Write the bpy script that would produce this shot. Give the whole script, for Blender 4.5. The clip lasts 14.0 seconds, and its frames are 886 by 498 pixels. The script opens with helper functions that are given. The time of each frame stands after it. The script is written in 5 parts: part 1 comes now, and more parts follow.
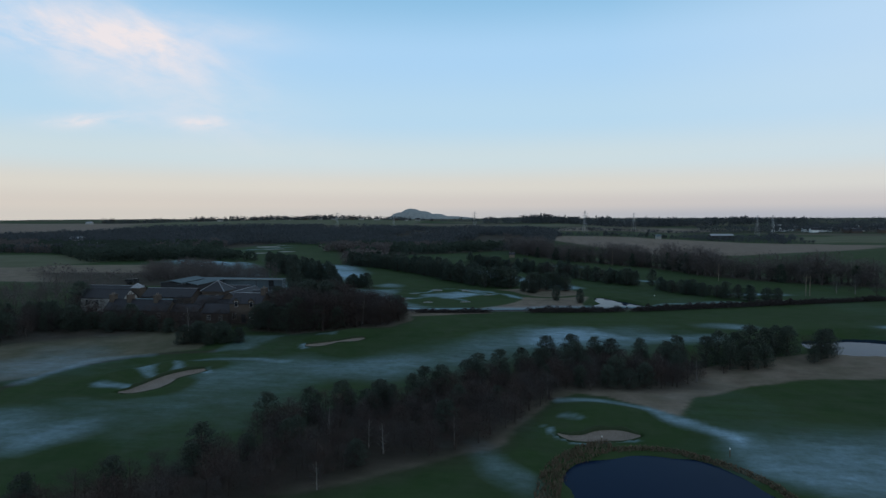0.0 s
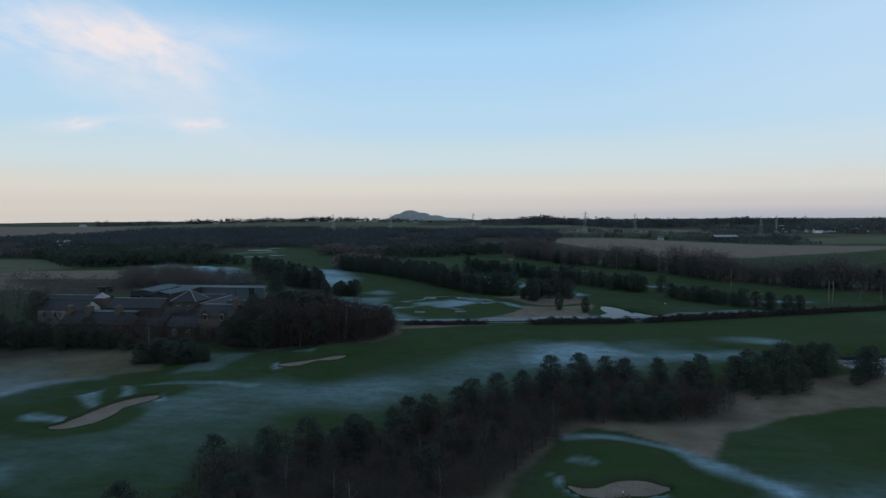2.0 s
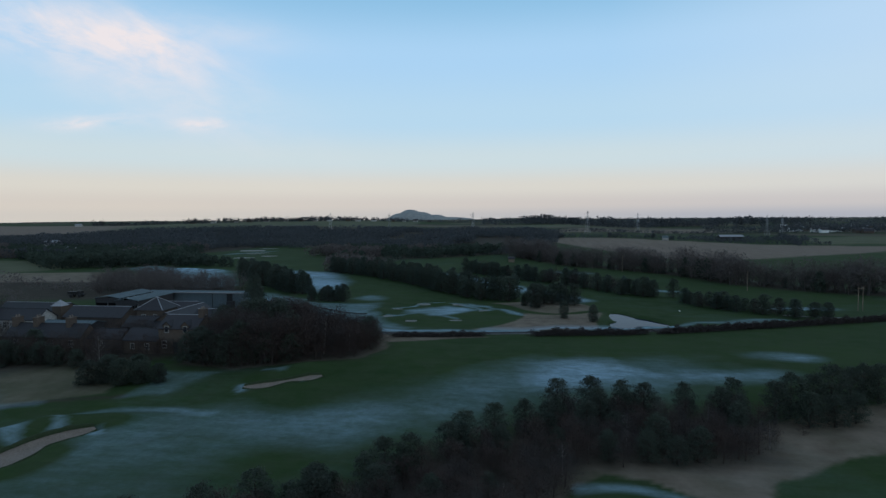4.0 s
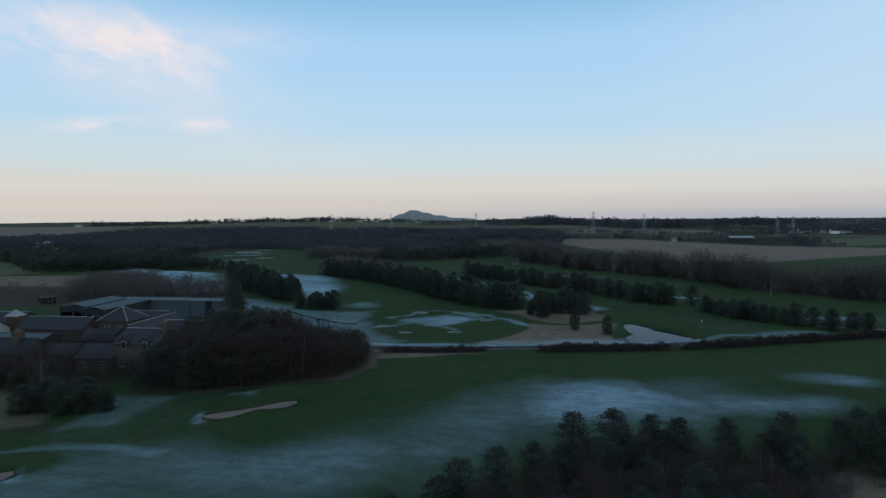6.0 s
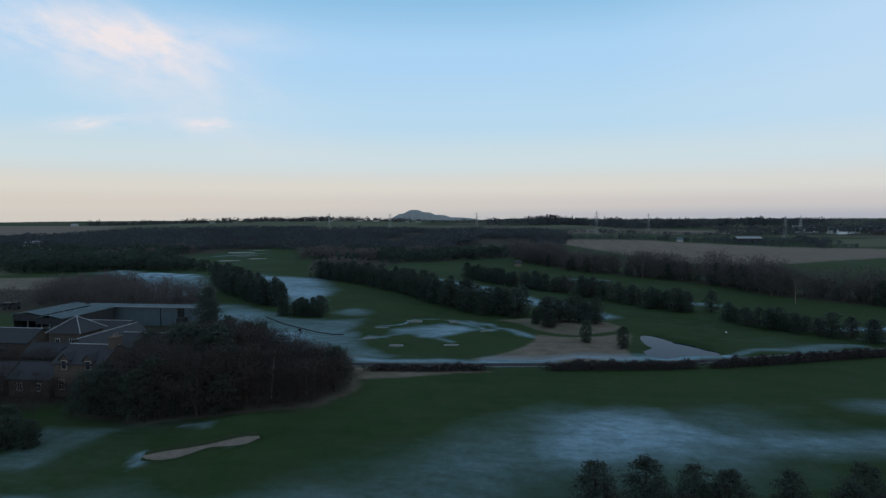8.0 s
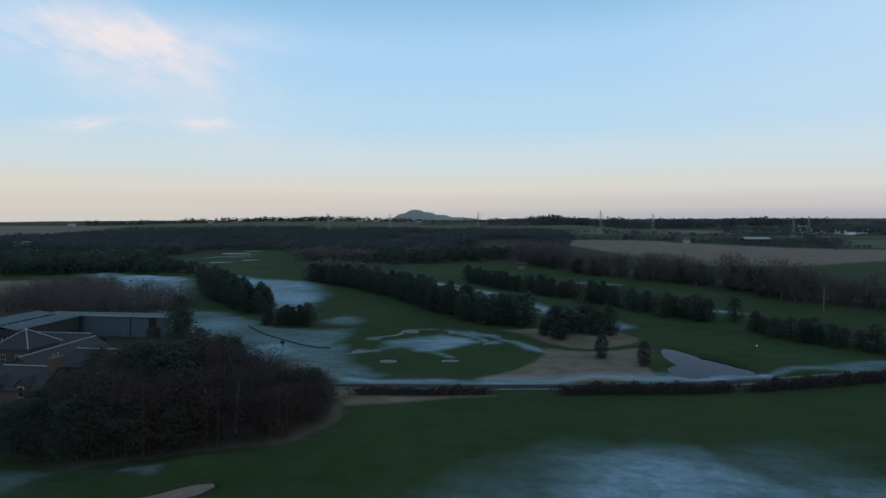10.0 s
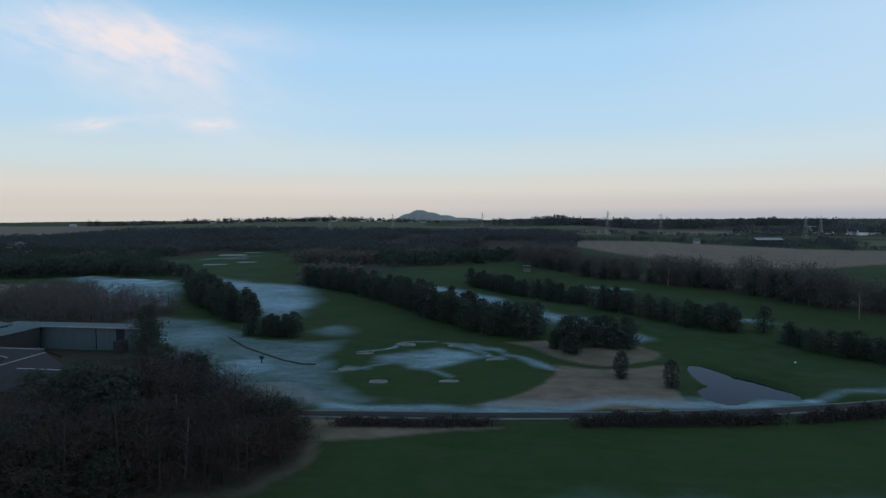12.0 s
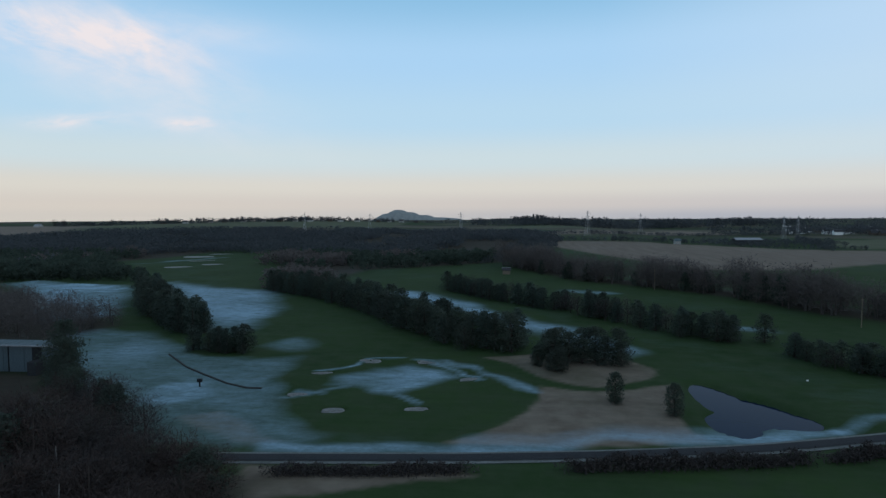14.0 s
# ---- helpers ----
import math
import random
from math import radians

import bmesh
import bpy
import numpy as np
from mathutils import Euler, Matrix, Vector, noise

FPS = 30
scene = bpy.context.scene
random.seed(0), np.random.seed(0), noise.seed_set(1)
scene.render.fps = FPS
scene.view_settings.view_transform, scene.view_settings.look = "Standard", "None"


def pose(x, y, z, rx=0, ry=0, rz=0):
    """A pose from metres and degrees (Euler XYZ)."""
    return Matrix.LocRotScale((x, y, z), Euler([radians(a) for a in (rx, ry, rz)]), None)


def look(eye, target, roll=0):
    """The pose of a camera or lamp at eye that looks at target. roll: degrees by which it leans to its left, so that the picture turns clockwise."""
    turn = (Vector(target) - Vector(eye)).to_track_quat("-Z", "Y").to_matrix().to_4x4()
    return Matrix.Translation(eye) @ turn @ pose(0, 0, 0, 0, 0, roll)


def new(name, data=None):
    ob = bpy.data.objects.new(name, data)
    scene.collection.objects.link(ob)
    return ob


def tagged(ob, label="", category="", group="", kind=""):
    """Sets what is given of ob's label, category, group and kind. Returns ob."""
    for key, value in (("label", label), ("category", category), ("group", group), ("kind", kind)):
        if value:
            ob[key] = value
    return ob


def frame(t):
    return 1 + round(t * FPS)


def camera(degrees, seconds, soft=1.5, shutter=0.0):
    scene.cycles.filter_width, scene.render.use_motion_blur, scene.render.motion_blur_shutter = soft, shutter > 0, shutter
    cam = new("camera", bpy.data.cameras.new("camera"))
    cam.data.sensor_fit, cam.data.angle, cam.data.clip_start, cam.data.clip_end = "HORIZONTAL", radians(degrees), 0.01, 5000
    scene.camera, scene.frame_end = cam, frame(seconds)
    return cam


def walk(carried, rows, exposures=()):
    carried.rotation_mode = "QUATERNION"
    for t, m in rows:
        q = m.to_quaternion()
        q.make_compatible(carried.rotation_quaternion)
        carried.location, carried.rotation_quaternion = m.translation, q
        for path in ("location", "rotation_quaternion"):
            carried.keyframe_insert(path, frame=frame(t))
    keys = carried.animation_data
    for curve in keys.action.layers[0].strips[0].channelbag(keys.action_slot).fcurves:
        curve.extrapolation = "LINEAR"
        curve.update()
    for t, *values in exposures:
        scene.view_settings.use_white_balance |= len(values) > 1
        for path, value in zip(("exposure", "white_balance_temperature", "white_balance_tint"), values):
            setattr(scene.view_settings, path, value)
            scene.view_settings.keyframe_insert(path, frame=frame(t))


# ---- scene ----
cam = camera(74.6, 14.0, soft=1.42)
PATH = [
    (0, (1.196, 0.08, 26.834), (0.958, 2.063, 26.72), -0.1),
    (0.5, (1.274, 3.664, 26.917), (1.034, 5.646, 26.805), -0.1),
    (1, (1.252, 7.332, 26.996), (1.015, 9.315, 26.886), -0.2),
    (1.5, (1.144, 11.016, 27.043), (0.909, 12.999, 26.932), -0.2),
    (2, (1.183, 14.79, 27.034), (0.948, 16.774, 26.925), -0.3),
    (2.5, (1.276, 18.584, 27.06), (1.041, 20.567, 26.949), -0.3),
    (3, (1.365, 22.476, 27.102), (1.13, 24.459, 26.991), -0.3),
    (3.2, (1.379, 23.985, 27.111), (1.145, 25.968, 27.0), -0.3),
    (5.5, (0.952, 40.921, 27.045), (0.705, 42.903, 26.934), -0.3),
    (6, (0.913, 44.708, 27.055), (0.664, 46.69, 26.946), -0.3),
    (6.5, (0.84, 48.497, 27.033), (0.587, 50.478, 26.923), -0.3),
    (7, (0.729, 52.309, 26.986), (0.477, 54.29, 26.876), -0.3),
    (7.5, (0.555, 55.931, 26.922), (0.301, 57.912, 26.812), -0.2),
    (8, (0.222, 59.554, 26.915), (-0.03, 61.535, 26.805), -0.2),
    (8.2, (0.099, 60.953, 26.915), (-0.151, 62.935, 26.804), -0.1),
    (10.5, (-1.06, 76.422, 26.96), (-1.32, 78.402, 26.85), -0.2),
    (11, (-1.221, 79.766, 26.957), (-1.486, 81.746, 26.847), -0.2),
    (11.5, (-1.395, 83.002, 26.937), (-1.663, 84.981, 26.827), -0.2),
    (12, (-1.459, 86.333, 26.942), (-1.73, 88.312, 26.833), -0.2),
    (12.5, (-1.432, 89.783, 26.957), (-1.704, 91.762, 26.848), -0.3),
    (13, (-1.385, 93.373, 27.0), (-1.652, 95.352, 26.89), -0.2),
    (13.5, (-1.401, 96.9, 27.007), (-1.654, 98.881, 26.896), -0.2),
    (14, (-1.436, 100.426, 26.972), (-1.637, 102.413, 26.862), -0.2),
]
walk(cam, [(t, look(eye, target, roll)) for t, eye, target, roll in PATH])

# ---- sky, sun, exposure ----
SKY_STRENGTH = 1.02
world = bpy.data.worlds.new("dusk_sky")
scene.world = world
world.use_nodes = True
wt = world.node_tree
wt.nodes.clear()


def wmath(op, a, b=None, clamp=False):
    n = wt.nodes.new("ShaderNodeMath")
    n.operation, n.use_clamp = op, clamp
    for i, v in enumerate((a, b)):
        if v is None:
            continue
        if isinstance(v, (int, float)):
            n.inputs[i].default_value = v
        else:
            wt.links.new(v, n.inputs[i])
    return n.outputs[0]


def wmix(f, a, b):
    n = wt.nodes.new("ShaderNodeMix")
    n.data_type = "RGBA"
    for s, v in ((n.inputs[0], f), (n.inputs[6], a), (n.inputs[7], b)):
        if isinstance(v, (int, float)):
            s.default_value = v
        elif isinstance(v, tuple):
            s.default_value = (*v, 1)
        else:
            wt.links.new(v, s)
    return n.outputs[2]


tc = wt.nodes.new("ShaderNodeTexCoord")
sep = wt.nodes.new("ShaderNodeSeparateXYZ")
wt.links.new(tc.outputs["Generated"], sep.inputs[0])
dx, dy, dz = sep.outputs
ramp = wt.nodes.new("ShaderNodeValToRGB")
wt.links.new(wmath("MULTIPLY", dz, 1.0, True), ramp.inputs[0])
ramp.color_ramp.interpolation = "EASE"
stops = [(0.0, (0.44, 0.46, 0.52)), (0.02, (0.60, 0.57, 0.565)), (0.05, (0.70, 0.69, 0.645)), (0.095, (0.62, 0.74, 0.79)), (0.16, (0.49, 0.71, 0.89)),
         (0.26, (0.42, 0.67, 0.93)), (0.36, (0.27, 0.54, 0.80)), (0.6, (0.30, 0.44, 0.60)), (1.0, (0.26, 0.35, 0.46))]
els = ramp.color_ramp.elements
while len(els) < len(stops):
    els.new(0.5)
for e, (p, c) in zip(els, stops):
    e.position, e.color = p, (*c, 1)
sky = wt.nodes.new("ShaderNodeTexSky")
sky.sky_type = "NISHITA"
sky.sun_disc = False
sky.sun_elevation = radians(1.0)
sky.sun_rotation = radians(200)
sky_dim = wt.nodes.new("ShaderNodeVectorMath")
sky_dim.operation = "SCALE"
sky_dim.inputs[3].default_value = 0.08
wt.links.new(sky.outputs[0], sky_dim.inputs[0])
side_n = wt.nodes.new("ShaderNodeMapRange")
side_n.inputs[1].default_value, side_n.inputs[2].default_value = 0.15, 0.6
wt.links.new(dx, side_n.inputs[0])
high = wmath("MULTIPLY", wmath("MULTIPLY", dz, 5.0, True), side_n.outputs[0])
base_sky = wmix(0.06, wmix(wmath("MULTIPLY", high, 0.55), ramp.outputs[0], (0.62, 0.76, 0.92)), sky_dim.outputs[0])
# the low band is creamier to one side of the hill and lilac to the other
side_l = wt.nodes.new("ShaderNodeMapRange")
side_l.inputs[1].default_value, side_l.inputs[2].default_value = 0.35, -0.55
wt.links.new(dx, side_l.inputs[0])
low_band = wmath("SUBTRACT", 1.0, wmath("MULTIPLY", dz, 14.0, True), True)
base_sky = wmix(wmath("MULTIPLY", wmath("MULTIPLY", low_band, side_l.outputs[0]), 0.56), base_sky, (0.77, 0.69, 0.56))
# thin pink cloud: coordinates on an upright plane ahead
ahead = wmath("MAXIMUM", dy, 0.05)
cu, cv = wmath("DIVIDE", dx, ahead), wmath("DIVIDE", dz, ahead)
cuv = wt.nodes.new("ShaderNodeCombineXYZ")
wt.links.new(cu, cuv.inputs[0])
wt.links.new(cv, cuv.inputs[1])


def cloud_noise(scale, turn, stretch, detail, offset):
    m = wt.nodes.new("ShaderNodeMapping")
    m.vector_type = "TEXTURE"
    m.inputs[1].default_value = (offset, 0, 0)
    m.inputs[2].default_value = (0, 0, turn)
    m.inputs[3].default_value = (stretch, 1, 1)
    wt.links.new(cuv.outputs[0], m.inputs[0])
    n = wt.nodes.new("ShaderNodeTexNoise")
    n.inputs["Scale"].default_value, n.inputs["Detail"].default_value, n.inputs["Roughness"].default_value = scale, detail, 0.62
    n.inputs["Distortion"].default_value = 0.25
    wt.links.new(m.outputs[0], n.inputs["Vector"])
    return n.outputs[0]


def cloud_spot(u0, v0, ru, rv, slope):
    a = wmath("DIVIDE", wmath("SUBTRACT", cu, u0), ru)
    b = wmath("DIVIDE", wmath("SUBTRACT", wmath("SUBTRACT", cv, v0), wmath("MULTIPLY", wmath("SUBTRACT", cu, u0), slope)), rv)
    d = wmath("ADD", wmath("MULTIPLY", a, a), wmath("MULTIPLY", b, b))
    return wmath("POWER", 2.718, wmath("MULTIPLY", d, -1.0))


streak = cloud_noise(15.0, -0.34, 3.0, 9.0, 0.13)
wisp = cloud_noise(30.0, 0.04, 3.4, 8.0, 0.7)
big = wmath("ADD", cloud_spot(-0.655, 0.318, 0.14, 0.045, -0.38), wmath("MULTIPLY", cloud_spot(-0.86, 0.345, 0.14, 0.045, -0.2), 0.8))
veil = wmath("ADD", cloud_spot(-0.70, 0.27, 0.26, 0.075, -0.40), wmath("MULTIPLY", cloud_spot(-0.50, 0.33, 0.12, 0.03, -0.2), 0.6))
low = wmath("ADD", cloud_spot(-0.78, 0.178, 0.085, 0.013, 0.02), cloud_spot(-0.56, 0.168, 0.055, 0.011, 0.0))
cover = wmath("MULTIPLY", big, wmath("MULTIPLY", wmath("SUBTRACT", streak, 0.31), 3.0, True))
cover = wmath("ADD", cover, wmath("MULTIPLY", veil, wmath("MULTIPLY", wmath("SUBTRACT", wmath("ADD", streak, wmath("MULTIPLY", wisp, 0.5)), 0.42), 1.1, True)))
cover = wmath("ADD", cover, wmath("MULTIPLY", low, wmath("MULTIPLY", wmath("SUBTRACT", wisp, 0.30), 2.6, True)), True)
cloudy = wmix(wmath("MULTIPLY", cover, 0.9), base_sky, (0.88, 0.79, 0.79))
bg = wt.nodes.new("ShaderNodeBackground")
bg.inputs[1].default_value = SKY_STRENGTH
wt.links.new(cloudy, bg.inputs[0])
out = wt.nodes.new("ShaderNodeOutputWorld")
wt.links.new(bg.outputs[0], out.inputs[0])

sun_data = bpy.data.lights.new("low_sun", "SUN")
sun_data.energy, sun_data.angle, sun_data.color = 0.06, radians(25), (1.0, 0.86, 0.74)
sun = new("low_sun", sun_data)
sun.matrix_world = look((60, -160, 60), (0, 100, 0))


# ---- small mathematics ----
def sstep(a, b, v):
    t = np.clip((v - a) / (b - a), 0, 1)
    return t * t * (3 - 2 * t)


_table = np.random.RandomState(7).rand(256, 256)


def vnoise(x, y, size):
    """Smooth value noise from 0 to 1, with features of that size."""
    x, y = np.asarray(x, float) / size + 1000, np.asarray(y, float) / size + 1000
    i, j = np.floor(x).astype(int), np.floor(y).astype(int)
    u, v = x - i, y - j
    u, v = u * u * (3 - 2 * u), v * v * (3 - 2 * v)
    g = lambda a, b: _table[a & 255, b & 255]
    return (g(i, j) * (1 - u) + g(i + 1, j) * u) * (1 - v) + (g(i, j + 1) * (1 - u) + g(i + 1, j + 1) * u) * v


def fnoise(x, y, size):
    return (vnoise(x, y, size) + 0.5 * vnoise(x + 31, y - 17, size / 2.1) + 0.25 * vnoise(x - 9, y + 77, size / 4.3)) / 1.75


def ell(x, y, cx, cy, rx, ry, turn=0.0):
    """How far out in an ellipse a point lies: 0 in its middle, 1 on its edge."""
    c, s = math.cos(radians(turn)), math.sin(radians(turn))
    a, b = (x - cx) * c + (y - cy) * s, -(x - cx) * s + (y - cy) * c
    return np.sqrt((a / rx) ** 2 + (b / ry) ** 2)


def line_far(x, y, pts):
    """The distance to a chain of straight lines."""
    best = np.full(np.shape(x), 1e9)
    for (ax, ay), (bx, by) in zip(pts, pts[1:]):
        ex, ey = bx - ax, by - ay
        t = np.clip(((x - ax) * ex + (y - ay) * ey) / (ex * ex + ey * ey), 0, 1)
        best = np.minimum(best, np.hypot(x - ax - t * ex, y - ay - t * ey))
    return best


def inside(x, y, poly):
    """Signed distance to a closed outline, positive within."""
    d = line_far(x, y, [*poly, poly[0]])
    odd = np.zeros(np.shape(x), bool)
    for (ax, ay), (bx, by) in zip(poly, [*poly[1:], poly[0]]):
        if ay != by:
            odd ^= ((ay > y) != (by > y)) & (x < (bx - ax) * (y - ay) / (by - ay) + ax)
    return np.where(odd, d, -d)


# ---- plan ----
ROAD = [(-78, 159), (-60, 159.6), (-30, 162), (-6, 164.1), (10, 166.3), (28, 169.6), (46, 174.9), (80, 187.4), (150, 214), (260, 240)]
# ponds: water level, and ellipses x, y, rx, ry, turn
PONDS = [(-3.3, [(18.8, 60, 11.0, 14.2, 0), (13.2, 65, 5.6, 7, 30)]),
         (-0.5, [(31.2, 187, 3.4, 10, 8), (34.6, 181.8, 6.4, 4.2, -30), (34.8, 185.4, 2.8, 6, 33), (28.8, 178.6, 3.2, 4.6, 0), (33.6, 186, 2.8, 4.5, 30)]),
         (-1.75, [(80, 134, 11, 8.8, 8), (71, 133, 6.8, 7.8, 0)])]
MOUNDS = [(-69.5, 97.5, 6.5, 4, 55, 1.5), (-65, 104.5, 5, 3.5, 30, 1.3), (-58, 108, 8, 3, 10, 0.7), (15, 87, 8, 5, -10, 1.3), (-20, 207, 12, 3, 0, 0.7), (-2, 194, 6, 5, 0, 0.6), (-36, 192, 4, 6, 0, 0.6),
          (-36.5, 132.5, 8, 2.6, 25, 1.1), (-190, 322, 16, 3, 0, 1.3), (-168, 316, 12, 3, 0, 1.3), (-148, 309, 10, 3, -25, 1.4), (-158, 294, 12, 3, 15, 1.0), (12, 205, 13, 8, 0, 0.8)]
# bunkers: ellipses x, y, rx, ry, turn
BUNKERS = [[(-25.0, 178.9, 1.6, 0.8, 8)], [(-13.4, 180.2, 1.7, 0.8, 5)], [(-32.6, 185.4, 1.6, 0.6, 10)],
           [(-32.5, 197.7, 1.9, 0.5, 25)], [(-25.9, 205.9, 2.2, 0.5, -8)], [(-6.8, 194.9, 1.5, 0.8, 0)], [(-15.1, 205.3, 2.0, 0.5, -15)],
           [(-208, 480, 10, 5, 0)], [(-190, 449, 9, 4, 0)], [(-205, 505, 9, 5, 0)], [(-178, 403, 7, 3, 10)], [(-168, 421, 6, 3, 10)]]
# long winding bunkers: points x, y and half the width there
LONG_BUNKERS = [[(-64.6, 89.2, 0.5), (-62.4, 90.0, 1.7), (-61.3, 92.6, 2.3), (-61.2, 95.6, 2.0), (-61.5, 98.2, 1.7), (-60.6, 100.8, 1.6), (-59.0, 103.0, 1.5), (-57.7, 104.8, 0.6)],
                [(7.4, 78.6, 0.3), (9.0, 77.4, 0.9), (11.2, 77.6, 1.2), (13.5, 79.0, 1.6), (16.0, 79.3, 1.5), (18.4, 79.4, 0.4)],
                [(-44.3, 123.0, 0.4), (-42.3, 123.3, 1.3), (-40.3, 124.2, 1.2), (-38.0, 126.2, 0.6), (-36.3, 127.0, 0.8), (-34.3, 127.9, 1.4), (-32.5, 129.3, 0.5)]]


def spine(pts, n=40):
    """The same winding line in n finer, smoothed steps."""
    p = np.array(pts, float)
    q = np.stack([np.interp(np.linspace(0, len(p) - 1, n), np.arange(len(p)), p[:, k]) for k in range(3)], -1)
    for _ in range(6):
        q[1:-1] = 0.25 * q[:-2] + 0.5 * q[1:-1] + 0.25 * q[2:]
    return q


def in_spine(x, y, pts):
    """0 on a winding line, 1 at its edge."""
    return np.min([np.hypot(x - a, y - b) / (1.12 * w) for a, b, w in spine(pts)], axis=0)


def height(x, y):
    """The lie of the land."""
    x, y = np.asarray(x, float), np.asarray(y, float)
    z = -2.6 * (1 - sstep(105, 150, y))
    z = z + 18 * sstep(330, 1300, y) * sstep(150, -500, x) * (1 - 0.42 * sstep(-560, -900, x)) * (1 - 0.75 * sstep(1600, 2600, y)) + 8 * sstep(330, 900, y) * sstep(-200, 60, x) * sstep(260, 90, x)
    z = z + 6 * sstep(900, 2500, y) * sstep(-500, 100, x)
    z = z + 0.5 * (fnoise(x, y, 26) - 0.5) * sstep(3.0, 9.0, line_far(x, y, ROAD)) + 5 * (fnoise(x, y, 320) - 0.5) * sstep(350, 700, y)
    for cx, cy, rx, ry, turn, h in MOUNDS:
        z = z + h * np.exp(-1.6 * ell(x, y, cx, cy, rx, ry, turn) ** 2)
    for level, parts in PONDS:
        near = np.min([ell(x, y, *p) for p in parts], axis=0) + 0.10 * (vnoise(x, y, 3.0) - 0.5)
        z = np.where(near < 1.6, z + (level + 0.35 - z) * (1 - sstep(1.0, 1.6, near)), z)
        z = z - 0.9 * (1 - sstep(0.82, 1.14, near))
    return z


def ground_z(x, y):
    return float(height(np.array([x]), np.array([y]))[0])


# ---- materials ----
def material(name, rough=0.8, metal=0.0, spec=0.3):
    m = bpy.data.materials.new(name)
    m.use_nodes = True
    b = m.node_tree.nodes["Principled BSDF"]
    b.inputs["Roughness"].default_value, b.inputs["Metallic"].default_value = rough, metal
    b.inputs["Specular IOR Level"].default_value = spec
    return m, m.node_tree, b


def tex(nt, scale, detail=4.0, rough=0.6, coords="Object", stretch=(1, 1, 1)):
    c = nt.nodes.new("ShaderNodeTexCoord")
    mp = nt.nodes.new("ShaderNodeMapping")
    mp.inputs[3].default_value = stretch
    n = nt.nodes.new("ShaderNodeTexNoise")
    n.inputs["Scale"].default_value, n.inputs["Detail"].default_value, n.inputs["Roughness"].default_value = scale, detail, rough
    nt.links.new(c.outputs[coords], mp.inputs[0])
    nt.links.new(mp.outputs[0], n.inputs["Vector"])
    return n.outputs[0]


def blend(nt, f, a, b, kind="MIX"):
    n = nt.nodes.new("ShaderNodeMix")
    n.data_type, n.blend_type = "RGBA", kind
    for s, v in ((n.inputs[0], f), (n.inputs[6], a), (n.inputs[7], b)):
        if isinstance(v, (int, float)):
            s.default_value = v
        elif isinstance(v, tuple):
            s.default_value = (*v, 1)
        else:
            nt.links.new(v, s)
    return n.outputs[2]


def spread(nt, v, lo, hi):
    n = nt.nodes.new("ShaderNodeMapRange")
    n.inputs[1].default_value, n.inputs[2].default_value = lo, hi
    nt.links.new(v, n.inputs[0])
    return n.outputs[0]


def bumped(nt, b, h, strength, distance):
    n = nt.nodes.new("ShaderNodeBump")
    n.inputs["Strength"].default_value, n.inputs["Distance"].default_value = strength, distance
    nt.links.new(h, n.inputs["Height"])
    nt.links.new(n.outputs[0], b.inputs["Normal"])


def two_tone(name, a, b2, scale, rough=0.8, fine=None, spec=0.1, bump=0.0, stretch=(1, 1, 1), random_mix=0.0, c=None, metal=0.0):
    """A surface of two colours at one scale, a finer grain, and some change from object to object."""
    m, nt, b = material(name, rough, metal, spec)
    col = blend(nt, spread(nt, tex(nt, scale, stretch=stretch), 0.32, 0.68), a, b2)
    grain = tex(nt, fine or scale * 9, 3, stretch=stretch)
    col = blend(nt, 0.5, col, blend(nt, spread(nt, grain, 0.3, 0.7), tuple(0.6 * v for v in a), tuple(min(1, 1.35 * v) for v in b2)))
    if random_mix:
        info = nt.nodes.new("ShaderNodeObjectInfo")
        mul = nt.nodes.new("ShaderNodeMath")
        mul.operation = "MULTIPLY"
        mul.inputs[1].default_value = random_mix
        nt.links.new(info.outputs["Random"], mul.inputs[0])
        col = blend(nt, mul.outputs[0], col, c)
    nt.links.new(col, b.inputs["Base Color"])
    if bump:
        bumped(nt, b, grain, bump, 0.05)
    return m


PINE = two_tone("pine_needles", (0.054, 0.072, 0.058), (0.084, 0.106, 0.082), 1.2, 0.75, random_mix=0.6, c=(0.046, 0.052, 0.046))
SPRUCE = two_tone("spruce_needles", (0.048, 0.069, 0.059), (0.074, 0.100, 0.083), 1.4, 0.75, random_mix=0.6, c=(0.050, 0.056, 0.046))
TWIG = two_tone("bare_twigs", (0.040, 0.034, 0.033), (0.060, 0.050, 0.048), 0.8, 0.85, random_mix=0.7, c=(0.044, 0.040, 0.040))
RUST_TWIG = two_tone("beech_twigs", (0.045, 0.032, 0.029), (0.067, 0.047, 0.041), 0.8, 0.85, random_mix=0.5, c=(0.042, 0.035, 0.034))
BARK = two_tone("bark", (0.038, 0.031, 0.028), (0.066, 0.054, 0.048), 2.0, 0.9, bump=0.4, stretch=(1, 1, 0.25))
PALE_BARK = two_tone("birch_bark", (0.13, 0.12, 0.115), (0.21, 0.20, 0.19), 2.0, 0.8, stretch=(1, 1, 3))
SAND = two_tone("bunker_sand", (0.125, 0.103, 0.086), (0.205, 0.172, 0.148), 0.5, 0.9, fine=6, bump=0.2)
FROST_SAND = two_tone("frosted_sand", (0.15, 0.15, 0.145), (0.25, 0.25, 0.245), 0.6, 0.9, fine=6)
ASPHALT = two_tone("asphalt", (0.020, 0.021, 0.024), (0.032, 0.033, 0.036), 0.4, 0.8, fine=5, bump=0.1)
VERGE = two_tone("frosted_verge", (0.07, 0.075, 0.065), (0.17, 0.18, 0.18), 0.5, 0.9, fine=5)
